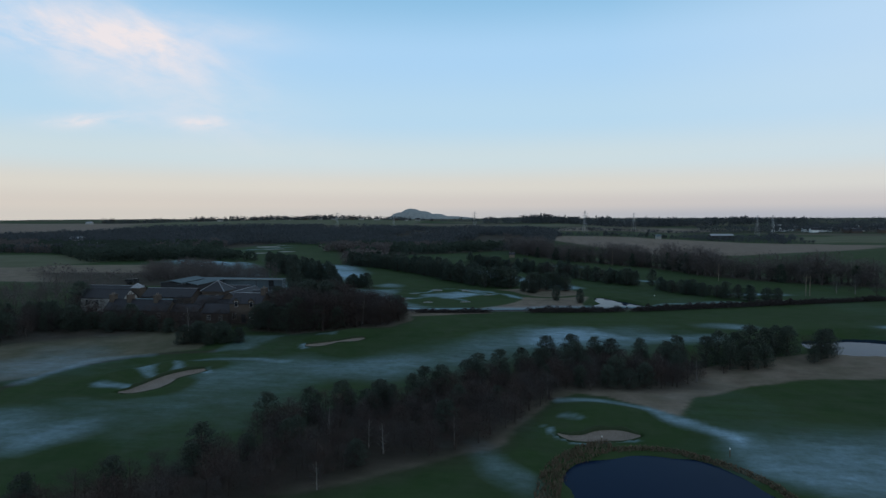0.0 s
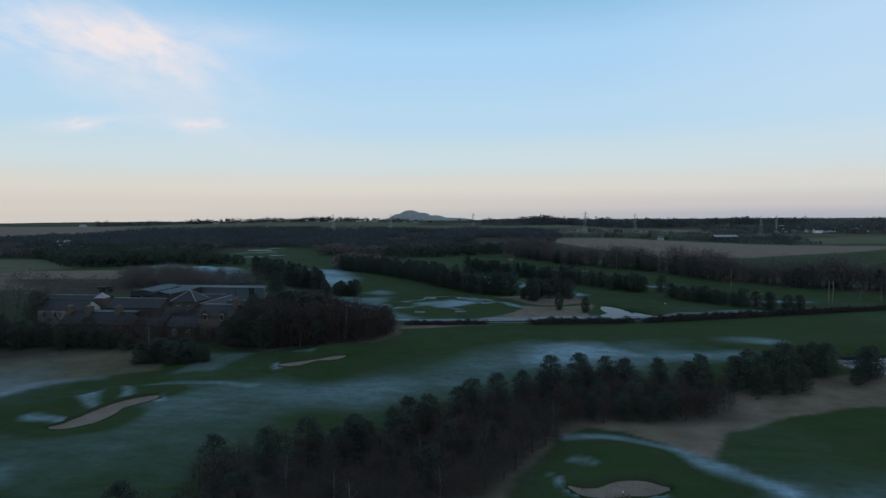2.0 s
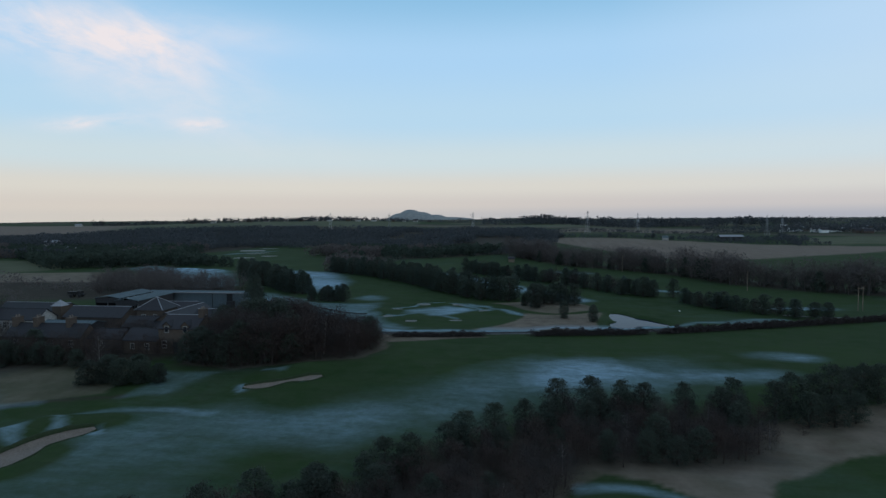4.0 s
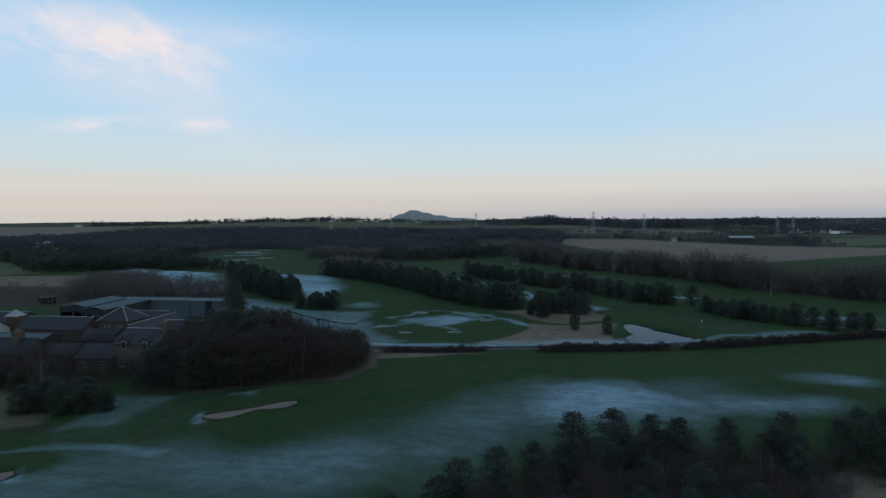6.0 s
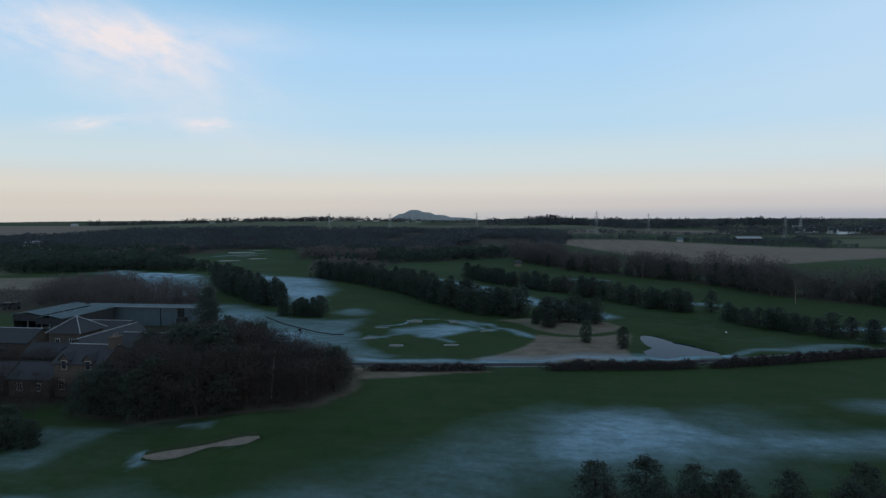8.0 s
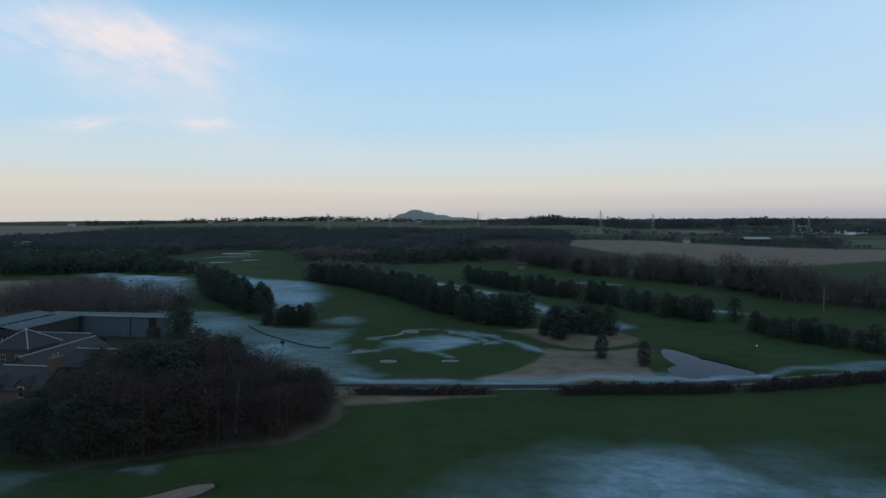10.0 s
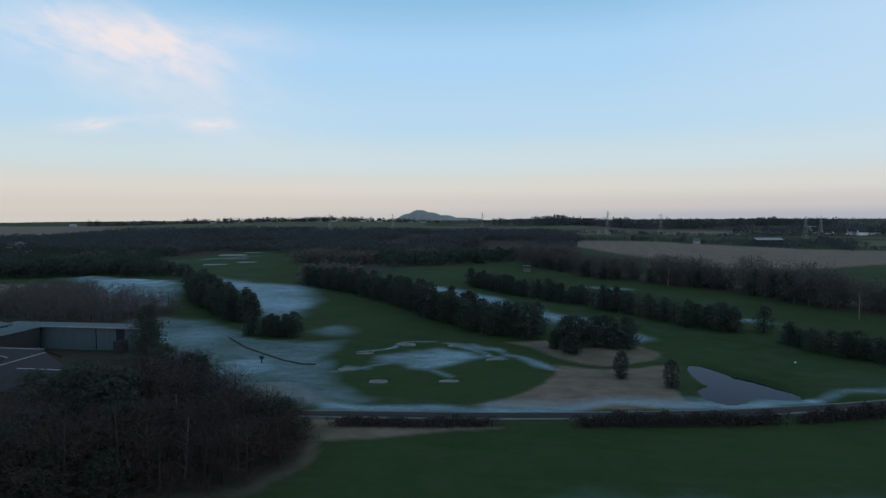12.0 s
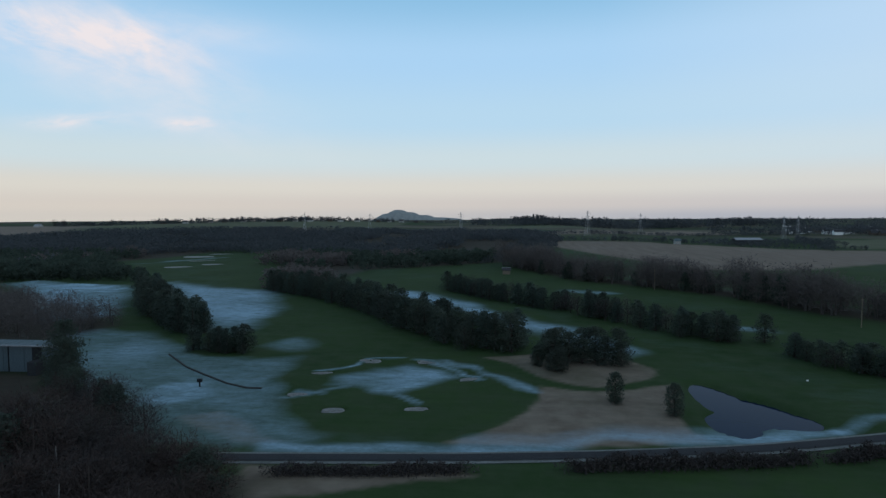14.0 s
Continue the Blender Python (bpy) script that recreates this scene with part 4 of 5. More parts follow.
def wood_tall(x, y):
    rise = 6.0 + 3.4 * min(1, max(0, (-30 - x) / 16))
    return rise if x > -52 else rise - 2.0 * min(1, (-52 - x) / 6)


wood(BIG_WOOD, 2.5, lambda x, y: [("pine", 1.2), ("spruce", 0.7), ("bare", 4), ("rust", 4)] if x < -46 else [("rust", 6), ("bare", 5), ("pine", 0.6), ("birch", 0.4)], 8, "in the steading wood",
     "trees of the steading wood", 1.4, wood_tall)
wood(BIG_WOOD, 3.3, [("scrub", 1)], 6.0, "under the steading wood", "understorey of the steading wood", 1.4)
wood([(-62, 164), (-40, 164), (-50, 172), (-64, 178)], 3.4, [("pine", 2), ("rust", 4), ("bare", 4)], 6.5, "in the steading wood", "trees of the steading wood", 1.15)
for x, y, h in [(-71, 186, 10.6), (-68.5, 183, 8.5), (-67, 179, 7), (-73, 189, 7)]:
    plant("pine", x, y, h, "beside the long shed", "trees of the steading wood", 0.9)
for x, y, h in [(-72, 121.5, 4.2), (-69, 122.5, 4.6), (-66, 122, 4.6), (-63, 123, 4.0), (-60, 123.5, 3.4), (-70.5, 125, 4.2), (-65, 125.5, 4.2)]:
    plant("bush", x, y, h, "beside the fairway", "bushes by the house", 1.25)
for x, y, h in [(-60, 133.6, 6.0), (-57, 132.8, 6.6), (-54.2, 133.0, 5.8), (-51.5, 132.6, 6.8), (-48.5, 133.6, 5.6), (-45.5, 134.6, 6.0), (-41, 136, 5.2)]:
    plant("pine", x, y, h, "edging the wood", "trees of the steading wood", 1.35)
for x, y, h in [(-55.6, 131.8, 2.6), (-50, 131.6, 2.4), (-46.8, 133, 2.8), (-43.4, 134.4, 2.6), (-39, 136.2, 2.4), (-35.5, 137.6, 2.8), (-32, 138.6, 2.6), (-29.6, 140, 2.4)]:
    plant("scrub", x, y, h, "edging the wood", "understorey of the steading wood", 1.5)
for x, y, h in [(-110, 131.5, 4.0), (-106.5, 132.5, 4.4), (-101.5, 131, 4.2), (-97, 131, 4.4), (-93, 130.5, 3.8), (-89.2, 131, 4.2), (-85.5, 130.4, 3.8), (-104.5, 129, 3.6), (-95.2, 128.6, 3.2), (-81, 130, 3.4)]:
    plant("bush", x, y, h, "before the farm cottages", "bushes by the house", 1.2)
plant("birch", -75, 128.5, 7.0, "before the farmhouse", "trees by the house", 1.2)
for x, y, h, k in [(-80, 134, 5, "rust"), (-84, 136, 5.5, "bare"), (-71, 134, 4, "rust"), (-90, 134, 4, "rust"), (-68, 133, 3.5, "scrub"), (-76, 135, 4.0, "rust")]:
    plant(k, x, y, 1.2 * h, "before the farmhouse", "trees by the house")
wood([(-165, 88), (-118, 116), (-109, 126), (-98, 133), (-104, 136), (-128, 137), (-175, 128)], 4.4, [("pine", 2), ("bare", 4), ("rust", 2), ("spruce", 1)], 6.2, "by the white cottage", "trees by the cottage", 1.15)
wood_stuff("far_trees", np.concatenate([spots_in([(-200, 140), (-126, 140), (-125, 172), (-150, 190), (-210, 180)], 6.5, 1), spots_in([(-150, 222), (-112, 216), (-97, 222), (-97, 238), (-112, 250), (-150, 268), (-176, 270)], 4.3, 2)]),
           "far_bare", FAR_TWIG, "dense leafless brown woodland behind the farm buildings", 6.8, 1.25)

row_of_trees([(-72, 229), (-79, 234), (-98, 254), (-122, 288)], 7, 3.2, [("far_spruce", 4), ("far_pine", 3)], 8.0, "beside the fairway", "conifer clump by the fairway", 1.25)
row_of_trees([(-63, 212), (-52.5, 211)], 4, 2.6, [("spruce", 5), ("pine", 2)], 4.8, "beside the fairway", "small conifer clump", 1.3)
row_of_trees([(-86, 310), (-59, 288), (-39, 264), (-21, 238), (-10, 222), (2, 218)], 9, 3.6, [("far_spruce", 4), ("far_pine", 4), ("far_birch", 0.3)], 7.4, "between two fairways", "conifer belt between fairways", 1.3)
row_of_trees([(7, 206), (21, 206)], 6, 3.0, [("spruce", 2), ("pine", 5)], 5.6, "on the tan rough", "conifers on the rough", 1.5)
plant("bush", 4.9, 203.8, 3.6, "on the tan rough", "conifers on the rough")
plant("bush", 8.1, 200.4, 4.2, "on the tan rough", "conifers on the rough", 1.2)
plant("bush", 14.9, 184.9, 4.5, "alone on tan grass", "lone bushes by the pond", 0.8)
plant("bush", 21.7, 180, 4.4, "alone on tan grass", "lone bushes by the pond", 0.9)
row_of_trees([(-20, 312), (-1, 288), (17, 268), (30, 249), (40, 235)], 7, 3.6, [("far_spruce", 3), ("far_pine", 3), ("far_birch", 1.5)], 6.2, "between far fairways", "tree belt between far fairways", 1.4)
row_of_trees([(40, 235), (49, 229)], 6, 3.2, [("far_spruce", 3), ("far_pine", 3), ("far_birch", 1)], 6.0, "between far fairways", "tree belt between far fairways", 1.4)
plant("far_pine", 54.2, 229, 6.2, "at the belt's end", "tree belt between far fairways", 1.2)
row_of_trees([(55, 217), (60, 207), (68, 198), (77, 193)], 7, 3.2, [("far_spruce", 2), ("far_pine", 4), ("far_birch", 1.5)], 4.8, "beside the lane", "tree belt by the lane", 1.6)
for x, y in [(81, 193.5), (84, 193)]:
    plant("bush", x, y, 4, "beside the lane", "tree belt by the lane", 1.2)
LONG_WOOD = [(4, 425), (34, 356), (62, 328), (78, 305), (92, 274), (106, 256), (130, 240), (175, 226), (260, 205)]
wood_stuff("far_trees", spots_along(LONG_WOOD, 17, 4.3, 3), "far_bare", FAR_TWIG, "long leafless wood in front of the stubble field", 10.6, 1.4)
wood_stuff("far_trees", spots_along(LONG_WOOD, 18, 11, 4), "far_conifer", FAR_SPRUCE, "scattered dark conifers within the long wood", 7.0, 1.1)
for x, y, h, k in [(112, 214, 6, "birch"), (117, 212, 7, "birch"), (122, 209, 6, "bare"), (128, 207, 6.5, "pine"), (133, 204, 5.5, "pine"), (126, 203, 5, "bare"), (140, 203, 6, "bare"), (146, 200, 6, "pine"), (154, 199, 6, "bare")]:
    plant(k, x, y, h, "beside the lane", "trees by the lane", 1.1)

# ---- hedges along the lane ----
hedge_data = []
for s in (71, 72, 73):
    rng = np.random.RandomState(s)
    v_, f_ = [], []
    crest = lambda x: 0.62 + 0.38 * (0.5 + 0.5 * np.sin(x * (1.7 + 0.3 * (s % 3)) + s)) * np.cos(np.clip(x / 2.3, -1, 1) * 1.2)
    for i in range(260):
        x = rng.normal() * 1.1
        r3 = np.array([x, rng.normal() * 0.36, rng.uniform(0.0, 1.2) * crest(x)])
        e3 = r3 + rng.normal(size=3) * 0.24 + (0, 0, 0.34)
        side = np.cross(e3 - r3, rng.normal(size=3))
        side *= 0.03 / (np.linalg.norm(side) + 1e-9)
        k = len(v_)
        v_ += [r3 - side, r3 + side, e3]
        f_.append((k, k + 1, k + 2))
    x = np.clip(rng.normal(size=680) * 1.15, -2.6, 2.6)
    up = rng.beta(1.5, 1.3, 680)
    c_ = np.c_[x, rng.normal(size=680) * 0.5 * (1.15 - 0.7 * up), np.clip(up * 1.75 * crest(x), 0.1, 1.8)]
    cv_, cf_ = cards(rng, c_, rng.uniform(0.07, 0.16, 680), 0.5)
    cv_[:, 2] = np.maximum(cv_[:, 2], 0.0)
    hedge_data.append(fast_mesh("hedge_shrub", np.concatenate([np.array(v_), cv_]), np.concatenate([np.array(f_), cf_ + len(v_)]), TWIG))


def hedge_run(pts, tall, label, group):
    for (ax, ay), (bx, by) in zip(pts, pts[1:]):
        far = math.hypot(bx - ax, by - ay)
        n = max(1, round(far / 1.75))
        for i in range(n):
            u = (i + 0.5) / n
            x, y = ax + (bx - ax) * u, ay + (by - ay) * u + plant_rng.uniform(-0.15, 0.15)
            t = new("hedge_shrub", plant_rng.choice(hedge_data))
            t.matrix_basis = pose(x, y, ground_z(x, y) - 0.03, 0, 0, math.degrees(math.atan2(by - ay, bx - ax)) + 180 * plant_rng.randint(0, 1)) @ Matrix.Diagonal((1.0, plant_rng.uniform(0.9, 1.3), tall / 1.7 * plant_rng.uniform(0.72, 1.18), 1))
            tagged(t, label, "hedge", group)


hedge_run([(6, 161.8), (28, 165.2), (31.5, 166)], 1.9, "clipped leafless brown hedge beside the lane", "roadside hedge")
hedge_run([(35, 166.8), (46, 170.4), (80, 183), (118, 197)], 1.9, "clipped leafless brown hedge beside the lane", "roadside hedge")
for pts, high in (([(-25, 158.1), (-19.6, 158.7)], 1.2), ([(-19.6, 158.7), (-14.5, 159.2)], 1.5), ([(-14.5, 159.2), (-5.5, 160.5)], 1.45)):
    hedge_run(pts, high, "short ragged hedge by the lane verge", "roadside hedge")


# ---- far woods, hill, fields' edges ----
def rounded_hill(name, cx, cy, base, lumps, label):
    n, m = 64, 14
    verts, faces = [], []
    span = max(abs(l[0]) + l[2] for l in lumps)
    us = np.linspace(-span, span, n)
    ws = np.linspace(-1, 1, m)
    for w in ws:
        for u in us:
            z = max(h * math.exp(-abs((u - o) / r) ** 2.6) for o, h, r in lumps) + 3 * (vnoise(np.array([u]), np.array([w * 90]), 45)[0] - 0.5)
            verts.append((cx + u, cy + w * 160, base + max(0, z) * (1 - w * w) ** 0.6 - 8))
    for j in range(m - 1):
        for i in range(n - 1):
            faces.append((j * n + i, j * n + i + 1, (j + 1) * n + i + 1, (j + 1) * n + i))
    return tagged(new(name, fast_mesh(name, verts, faces, HILL, True)), label, "hill", kind="structure")


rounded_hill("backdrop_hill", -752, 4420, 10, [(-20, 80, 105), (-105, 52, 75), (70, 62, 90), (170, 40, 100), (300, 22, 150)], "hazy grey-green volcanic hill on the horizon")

FAR_CLEAR = [[(-234, 418), (-192, 378), (-166, 346), (-140, 328), (-95, 325), (-84, 336), (-128, 370), (-150, 418), (-165, 480), (-200, 522), (-250, 512)], [(-75, 330), (-30, 330), (-20, 420), (-66, 395)], [(-30, 500), (0, 480), (20, 620), (-40, 640)], [(-430, 470), (-262, 452), (-256, 474), (-430, 505)], [(-300, 590), (-225, 575), (-225, 600), (-300, 622)], [(-120, 560), (-60, 545), (-50, 570), (-110, 590)]]
w1 = spots_in([(-520, 400), (-240, 372), (-215, 400), (-150, 560), (-140, 420), (-92, 316), (-72, 322), (-68, 392), (-18, 425), (4, 440), (20, 560), (60, 720), (-60, 840), (-180, 950), (-240, 950), (-310, 900), (-370, 840), (-430, 815), (-485, 790), (-520, 735), (-520, 655), (-700, 560)], 5.4, 11)
for c in FAR_CLEAR:
    w1 = w1[inside(w1[:, 0], w1[:, 1], c) < 0]
near = w1[(w1[:, 1] < 480)]
far = w1[(w1[:, 1] >= 480)]
dense = near[fnoise(near[:, 0], near[:, 1], 40) > 0.38]
split = vnoise(dense[:, 0], dense[:, 1], 35) > 0.42
def tuft_wood(name, spots, tall, mat, label, cards_each=16, wide=0.4):
    """Woods a long way off: each tree a loose clump of leaf cards on a stem."""
    rng = np.random.RandomState(len(spots) + 1)
    z0 = height(spots[:, 0], spots[:, 1])
    h = tall * rng.uniform(0.65, 1.2, len(spots)) * (0.65 + 0.7 * fnoise(spots[:, 0], spots[:, 1], 55))
    c = np.repeat(np.c_[spots, z0], cards_each, axis=0)
    hh = np.repeat(h, cards_each)
    t = rng.beta(1.7, 1.3, len(c))
    r = hh * wide * np.sqrt(np.sin(math.pi * np.clip(0.12 + 0.8 * t, 0, 1))) * np.sqrt(rng.rand(len(c)))
    a = rng.rand(len(c)) * 6.283
    c = c + np.stack([r * np.cos(a), r * np.sin(a), hh * t], -1)
    v, f = cards(rng, c, hh * rng.uniform(0.06, 0.14, len(c)), 0.8)
    return tagged(new(name, fast_mesh(name, v, f, mat)), label, "trees", kind="stuff")


fill = spots_in([(-330, 384), (-244, 312), (-196, 328), (-160, 334), (-146, 332), (-168, 348), (-196, 378), (-236, 412)], 4.6, 12)
tuft_wood("far_woodland", np.concatenate([dense[split], fill]), 6.0, FAR_SPRUCE, "dark conifer plantation beyond the fairways", 60, 0.42)
tuft_wood("far_woodland", dense[~split], 6.0, FAR_TWIG, "leafless brown woodland among the plantations", 60, 0.62)
tuft_wood("far_woodland", far[fnoise(far[:, 0], far[:, 1], 90) > 0.40], 6.5, HAZY_WOOD, "mixed dark woodland covering the middle distance", 30, 0.62)
tuft_wood("far_woodland", np.concatenate([spots_along([(-900, 1190), (-620, 1340), (-280, 1570)], 14, 6, 51), spots_along([(-640, 1360), (-420, 1510)], 40, 9, 52)]), 10, HAZY_WOOD, "uneven line of trees along the far ridge", 26, 0.5)
tuft_wood("far_woodland", np.concatenate([spots_along([(20, 1320), (150, 1330)], 60, 8, 53), spots_along([(150, 1340), (420, 1480), (800, 1700)], 60, 12, 54)]), 17, HAZY_WOOD, "taller shelter wood standing on the horizon", 24, 0.5)
tuft_wood("far_woodland", np.concatenate([spots_along([(2, 425), (18, 520), (40, 660), (20, 800)], 34, 5, 21), spots_along([(29, 625), (131, 645), (285, 590)], 8, 3.4, 22),
          spots_along([(0, 735), (120, 790), (260, 900), (420, 950)], 10, 4.5, 23), spots_along([(250, 560), (285, 660), (330, 790)], 8, 4.5, 24),
          spots_in([(180, 660), (300, 640), (330, 720), (210, 730)], 7, 26)]), 4.2, HAZY_WOOD, "hedgerow trees and shelter belts between stubble fields", 30, 0.5)
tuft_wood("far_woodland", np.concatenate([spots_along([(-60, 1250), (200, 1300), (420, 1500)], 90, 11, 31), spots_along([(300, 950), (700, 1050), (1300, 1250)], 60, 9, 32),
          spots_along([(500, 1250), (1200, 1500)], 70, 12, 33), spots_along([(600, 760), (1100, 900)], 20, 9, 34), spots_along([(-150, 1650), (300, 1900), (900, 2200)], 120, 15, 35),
          spots_along([(900, 1900), (2200, 2500)], 120, 17, 36), spots_along([(200, 2900), (1200, 3200), (2600, 3300)], 150, 22, 37)]), 11, HAZY_WOOD, "distant shelter woods across the coastal plain", 14, 0.6)
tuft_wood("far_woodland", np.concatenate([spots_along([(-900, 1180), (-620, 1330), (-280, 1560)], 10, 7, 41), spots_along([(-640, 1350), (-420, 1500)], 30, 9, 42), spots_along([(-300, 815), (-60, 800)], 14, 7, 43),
          spots_along([(-560, 420), (-330, 385), (-225, 362)], 8, 6, 45), spots_along([(-300, 1500), (-60, 1700), (80, 1800)], 40, 12, 46)]), 7, HAZY_WOOD, "hedgerows and copses on the far hillside", 24)
tuft_wood("far_woodland", spots_along([(-230, 262), (-190, 240), (-150, 232), (-118, 240)], 18, 5, 47), 3.0, FAR_TWIG, "brown scrub on the rough bank behind the farm", 16, 0.7)
for x, y in [(-862, 1170), (-885, 1175)]:
    t = thing("far_tree", x, y, ground_z(x, y) - 0.2, plant_rng.uniform(0, 360), "lone leafless tree on the far ridge", "tree", "ridge trees", (2.4, 2.4, 1.9))
    part("trunk", KINDS["far_birch"][0][0], t)
    part("crown", KINDS["far_birch"][1][1], t)


# ---- buildings ----
def gable_roof(x0, x1, y0, y1, eave, ridge, over=0.3, thick=0.14, along="x"):
    """Two roof slabs over a rectangle, as one shape."""
    bm = bmesh.new()
    sw = along == "y"
    if sw:
        x0, x1, y0, y1 = y0, y1, x0, x1
    ym = (y0 + y1) / 2
    drop = (ridge - eave) / (ym - y0) * over
    sec = [(y0 - over, eave - drop), (ym, ridge), (y1 + over, eave - drop), (y1 + over, eave - drop + thick), (ym, ridge + thick), (y0 - over, eave - drop + thick)]
    rows = []
    for x in (x0 - over, x1 + over):
        rows.append([bm.verts.new((y, x, z) if sw else (x, y, z)) for y, z in sec])
    for i in range(6):
        j = (i + 1) % 6
        bm.faces.new((rows[0][i], rows[0][j], rows[1][j], rows[1][i]))
    for r in rows:
        bm.faces.new((r[0], r[1], r[4], r[5]))
        bm.faces.new((r[1], r[2], r[3], r[4]))
    return bm


def gable_walls(x0, x1, y0, y1, eave, ridge, along="x"):
    """Four outer walls with gable ends, down into the ground."""
    bm = bmesh.new()
    sw = along == "y"
    if sw:
        x0, x1, y0, y1 = y0, y1, x0, x1
    ym = (y0 + y1) / 2
    sec = [(y0, -0.6), (y1, -0.6), (y1, eave), (ym, ridge), (y0, eave)]
    rows = [[bm.verts.new((y, x, z) if sw else (x, y, z)) for y, z in sec] for x in (x0, x1)]
    for i in range(5):
        j = (i + 1) % 5
        bm.faces.new((rows[0][i], rows[0][j], rows[1][j], rows[1][i]))
    for r in rows:
        bm.faces.new(r)
    return bm


def add_window(parent, x, y, z, w, h, face="-y", frame_mat=WHITEWASH):
    """A sash window set on a wall: frame and bars, pane, sill."""
    turn = {"-y": 0, "+x": 90, "+y": 180, "-x": 270}[face]
    win = part("window", None, parent)
    win.matrix_basis = pose(x, y, z, 0, 0, turn)
    bm = bmesh.new()
    for a in ((-w / 2 - 0.08, -w / 2 + 0.02, 0, h), (w / 2 - 0.02, w / 2 + 0.08, 0, h), (-w / 2 - 0.08, w / 2 + 0.08, h, h + 0.1), (-w / 2 - 0.08, w / 2 + 0.08, -0.08, 0.02), (-w / 2, w / 2, h / 2 - 0.03, h / 2 + 0.03), (-0.025, 0.025, 0, h)):
        add_box(bm, a[0], a[1], -0.07, 0.0, a[2], a[3])
    part("window_frame", bm_mesh("window_frame", bm, frame_mat), win)
    part("pane", box_mesh("pane", GLASS, -w / 2, w / 2, -0.03, 0.0, 0, h), win)
    part("sill", box_mesh("sill", STONE, -w / 2 - 0.15, w / 2 + 0.15, -0.14, 0.0, -0.2, -0.08), win)


def add_chimney(parent, x, y, z0, z1, w=0.55, d=0.95, pots=2):
    c = part("chimney", box_mesh("chimney", STONE, x - w, x + w, y - d, y + d, z0, z1), parent)
    part("cope", box_mesh("cope", STONE, x - w - 0.08, x + w + 0.08, y - d - 0.08, y + d + 0.08, z1, z1 + 0.14), c)
    for k in range(pots):
        bm = bmesh.new()
        bmesh.ops.create_cone(bm, cap_ends=True, segments=10, radius1=0.16, radius2=0.13, depth=0.5, matrix=Matrix.Translation((x, y + (k - (pots - 1) / 2) * 0.7, z1 + 0.38)))
        part("chimney_pot", bm_mesh("chimney_pot", bm, SAND), c)




def ridge_cap(parent, x0, x1, y, z, along="x", mat=LEAD):
    if along == "x":
        part("ridge", box_mesh("ridge", mat, x0, x1, y - 0.09, y + 0.09, z + 0.05, z + 0.2), parent)
    else:
        part("ridge", box_mesh("ridge", mat, y - 0.09, y + 0.09, x0, x1, z + 0.05, z + 0.2), parent)


def house(name, x0, x1, y0, y1, eave, ridge, label, wall_mat=STONE, roof_mat=SLATE, along="x", chimneys=(), windows=(), ridge_mat=LEAD, category="house"):
    """x, y in plan; the rest from the ground up."""
    cx, cy = (x0 + x1) / 2, (y0 + y1) / 2
    h = thing(name, cx, cy, ground_z(cx, cy), 0, label, category)
    a, b_, c, d = x0 - cx, x1 - cx, y0 - cy, y1 - cy
    part("wall", bm_mesh("wall", gable_walls(a, b_, c, d, eave, ridge, along), wall_mat), h)
    part("roof", bm_mesh("roof", gable_roof(a, b_, c, d, eave, ridge, 0.3, 0.14, along), roof_mat), h)
    if along == "x":
        ridge_cap(h, a - 0.3, b_ + 0.3, 0, ridge, "x", ridge_mat)
    else:
        ridge_cap(h, c - 0.3, d + 0.3, 0, ridge, "y", ridge_mat)
    for x in chimneys:
        add_chimney(h, x - cx, 0, ridge - 0.9, ridge + 1.3)
    for x, z, w, hh, face in windows:
        if face == "-y":
            add_window(h, x - cx, c, z, w, hh, face)
        elif face == "+x":
            add_window(h, b_, x - cy, z, w, hh, face)
    return h


farmhouse = house("farmhouse", -70.2, -62.2, 139.4, 147, 4.9, 7.0, "two-storey stone farmhouse with dark slate roof", chimneys=(-62.6,),
                  windows=[(-69.0, 0.9, 0.9, 1.4, "-y"), (-64.4, 0.9, 0.95, 1.5, "-y"), (143.2, 1.0, 0.9, 1.4, "+x"), (143.2, 3.2, 0.8, 1.1, "+x")])
door = part("door", box_mesh("door", DARK_BOARD, -0.9, 0.2, -3.88, -3.80, 0, 2.1), farmhouse)
part("door_handle", box_mesh("door_handle", STEEL, 0.0, 0.08, -3.93, -3.88, 1.0, 1.12), door)
for dx_ in (-2.2, 1.8):
    dm = part("dormer", bm_mesh("dormer", gable_walls(dx_ - 0.8, dx_ + 0.8, -3.83, -1.2, 5.5, 6.3, "y"), STONE), farmhouse)
    part("dormer_roof", bm_mesh("dormer_roof", gable_roof(dx_ - 0.8, dx_ + 0.8, -3.83, -1.2, 5.5, 6.3, 0.18, 0.1, "y"), SLATE), dm)
    part("dormer_window", box_mesh("dormer_window", WHITEWASH, dx_ - 0.45, dx_ + 0.45, -3.89, -3.83, 4.0, 5.4), dm)
    part("pane", box_mesh("pane", GLASS, dx_ - 0.36, dx_ + 0.36, -3.92, -3.88, 4.1, 5.3), dm)

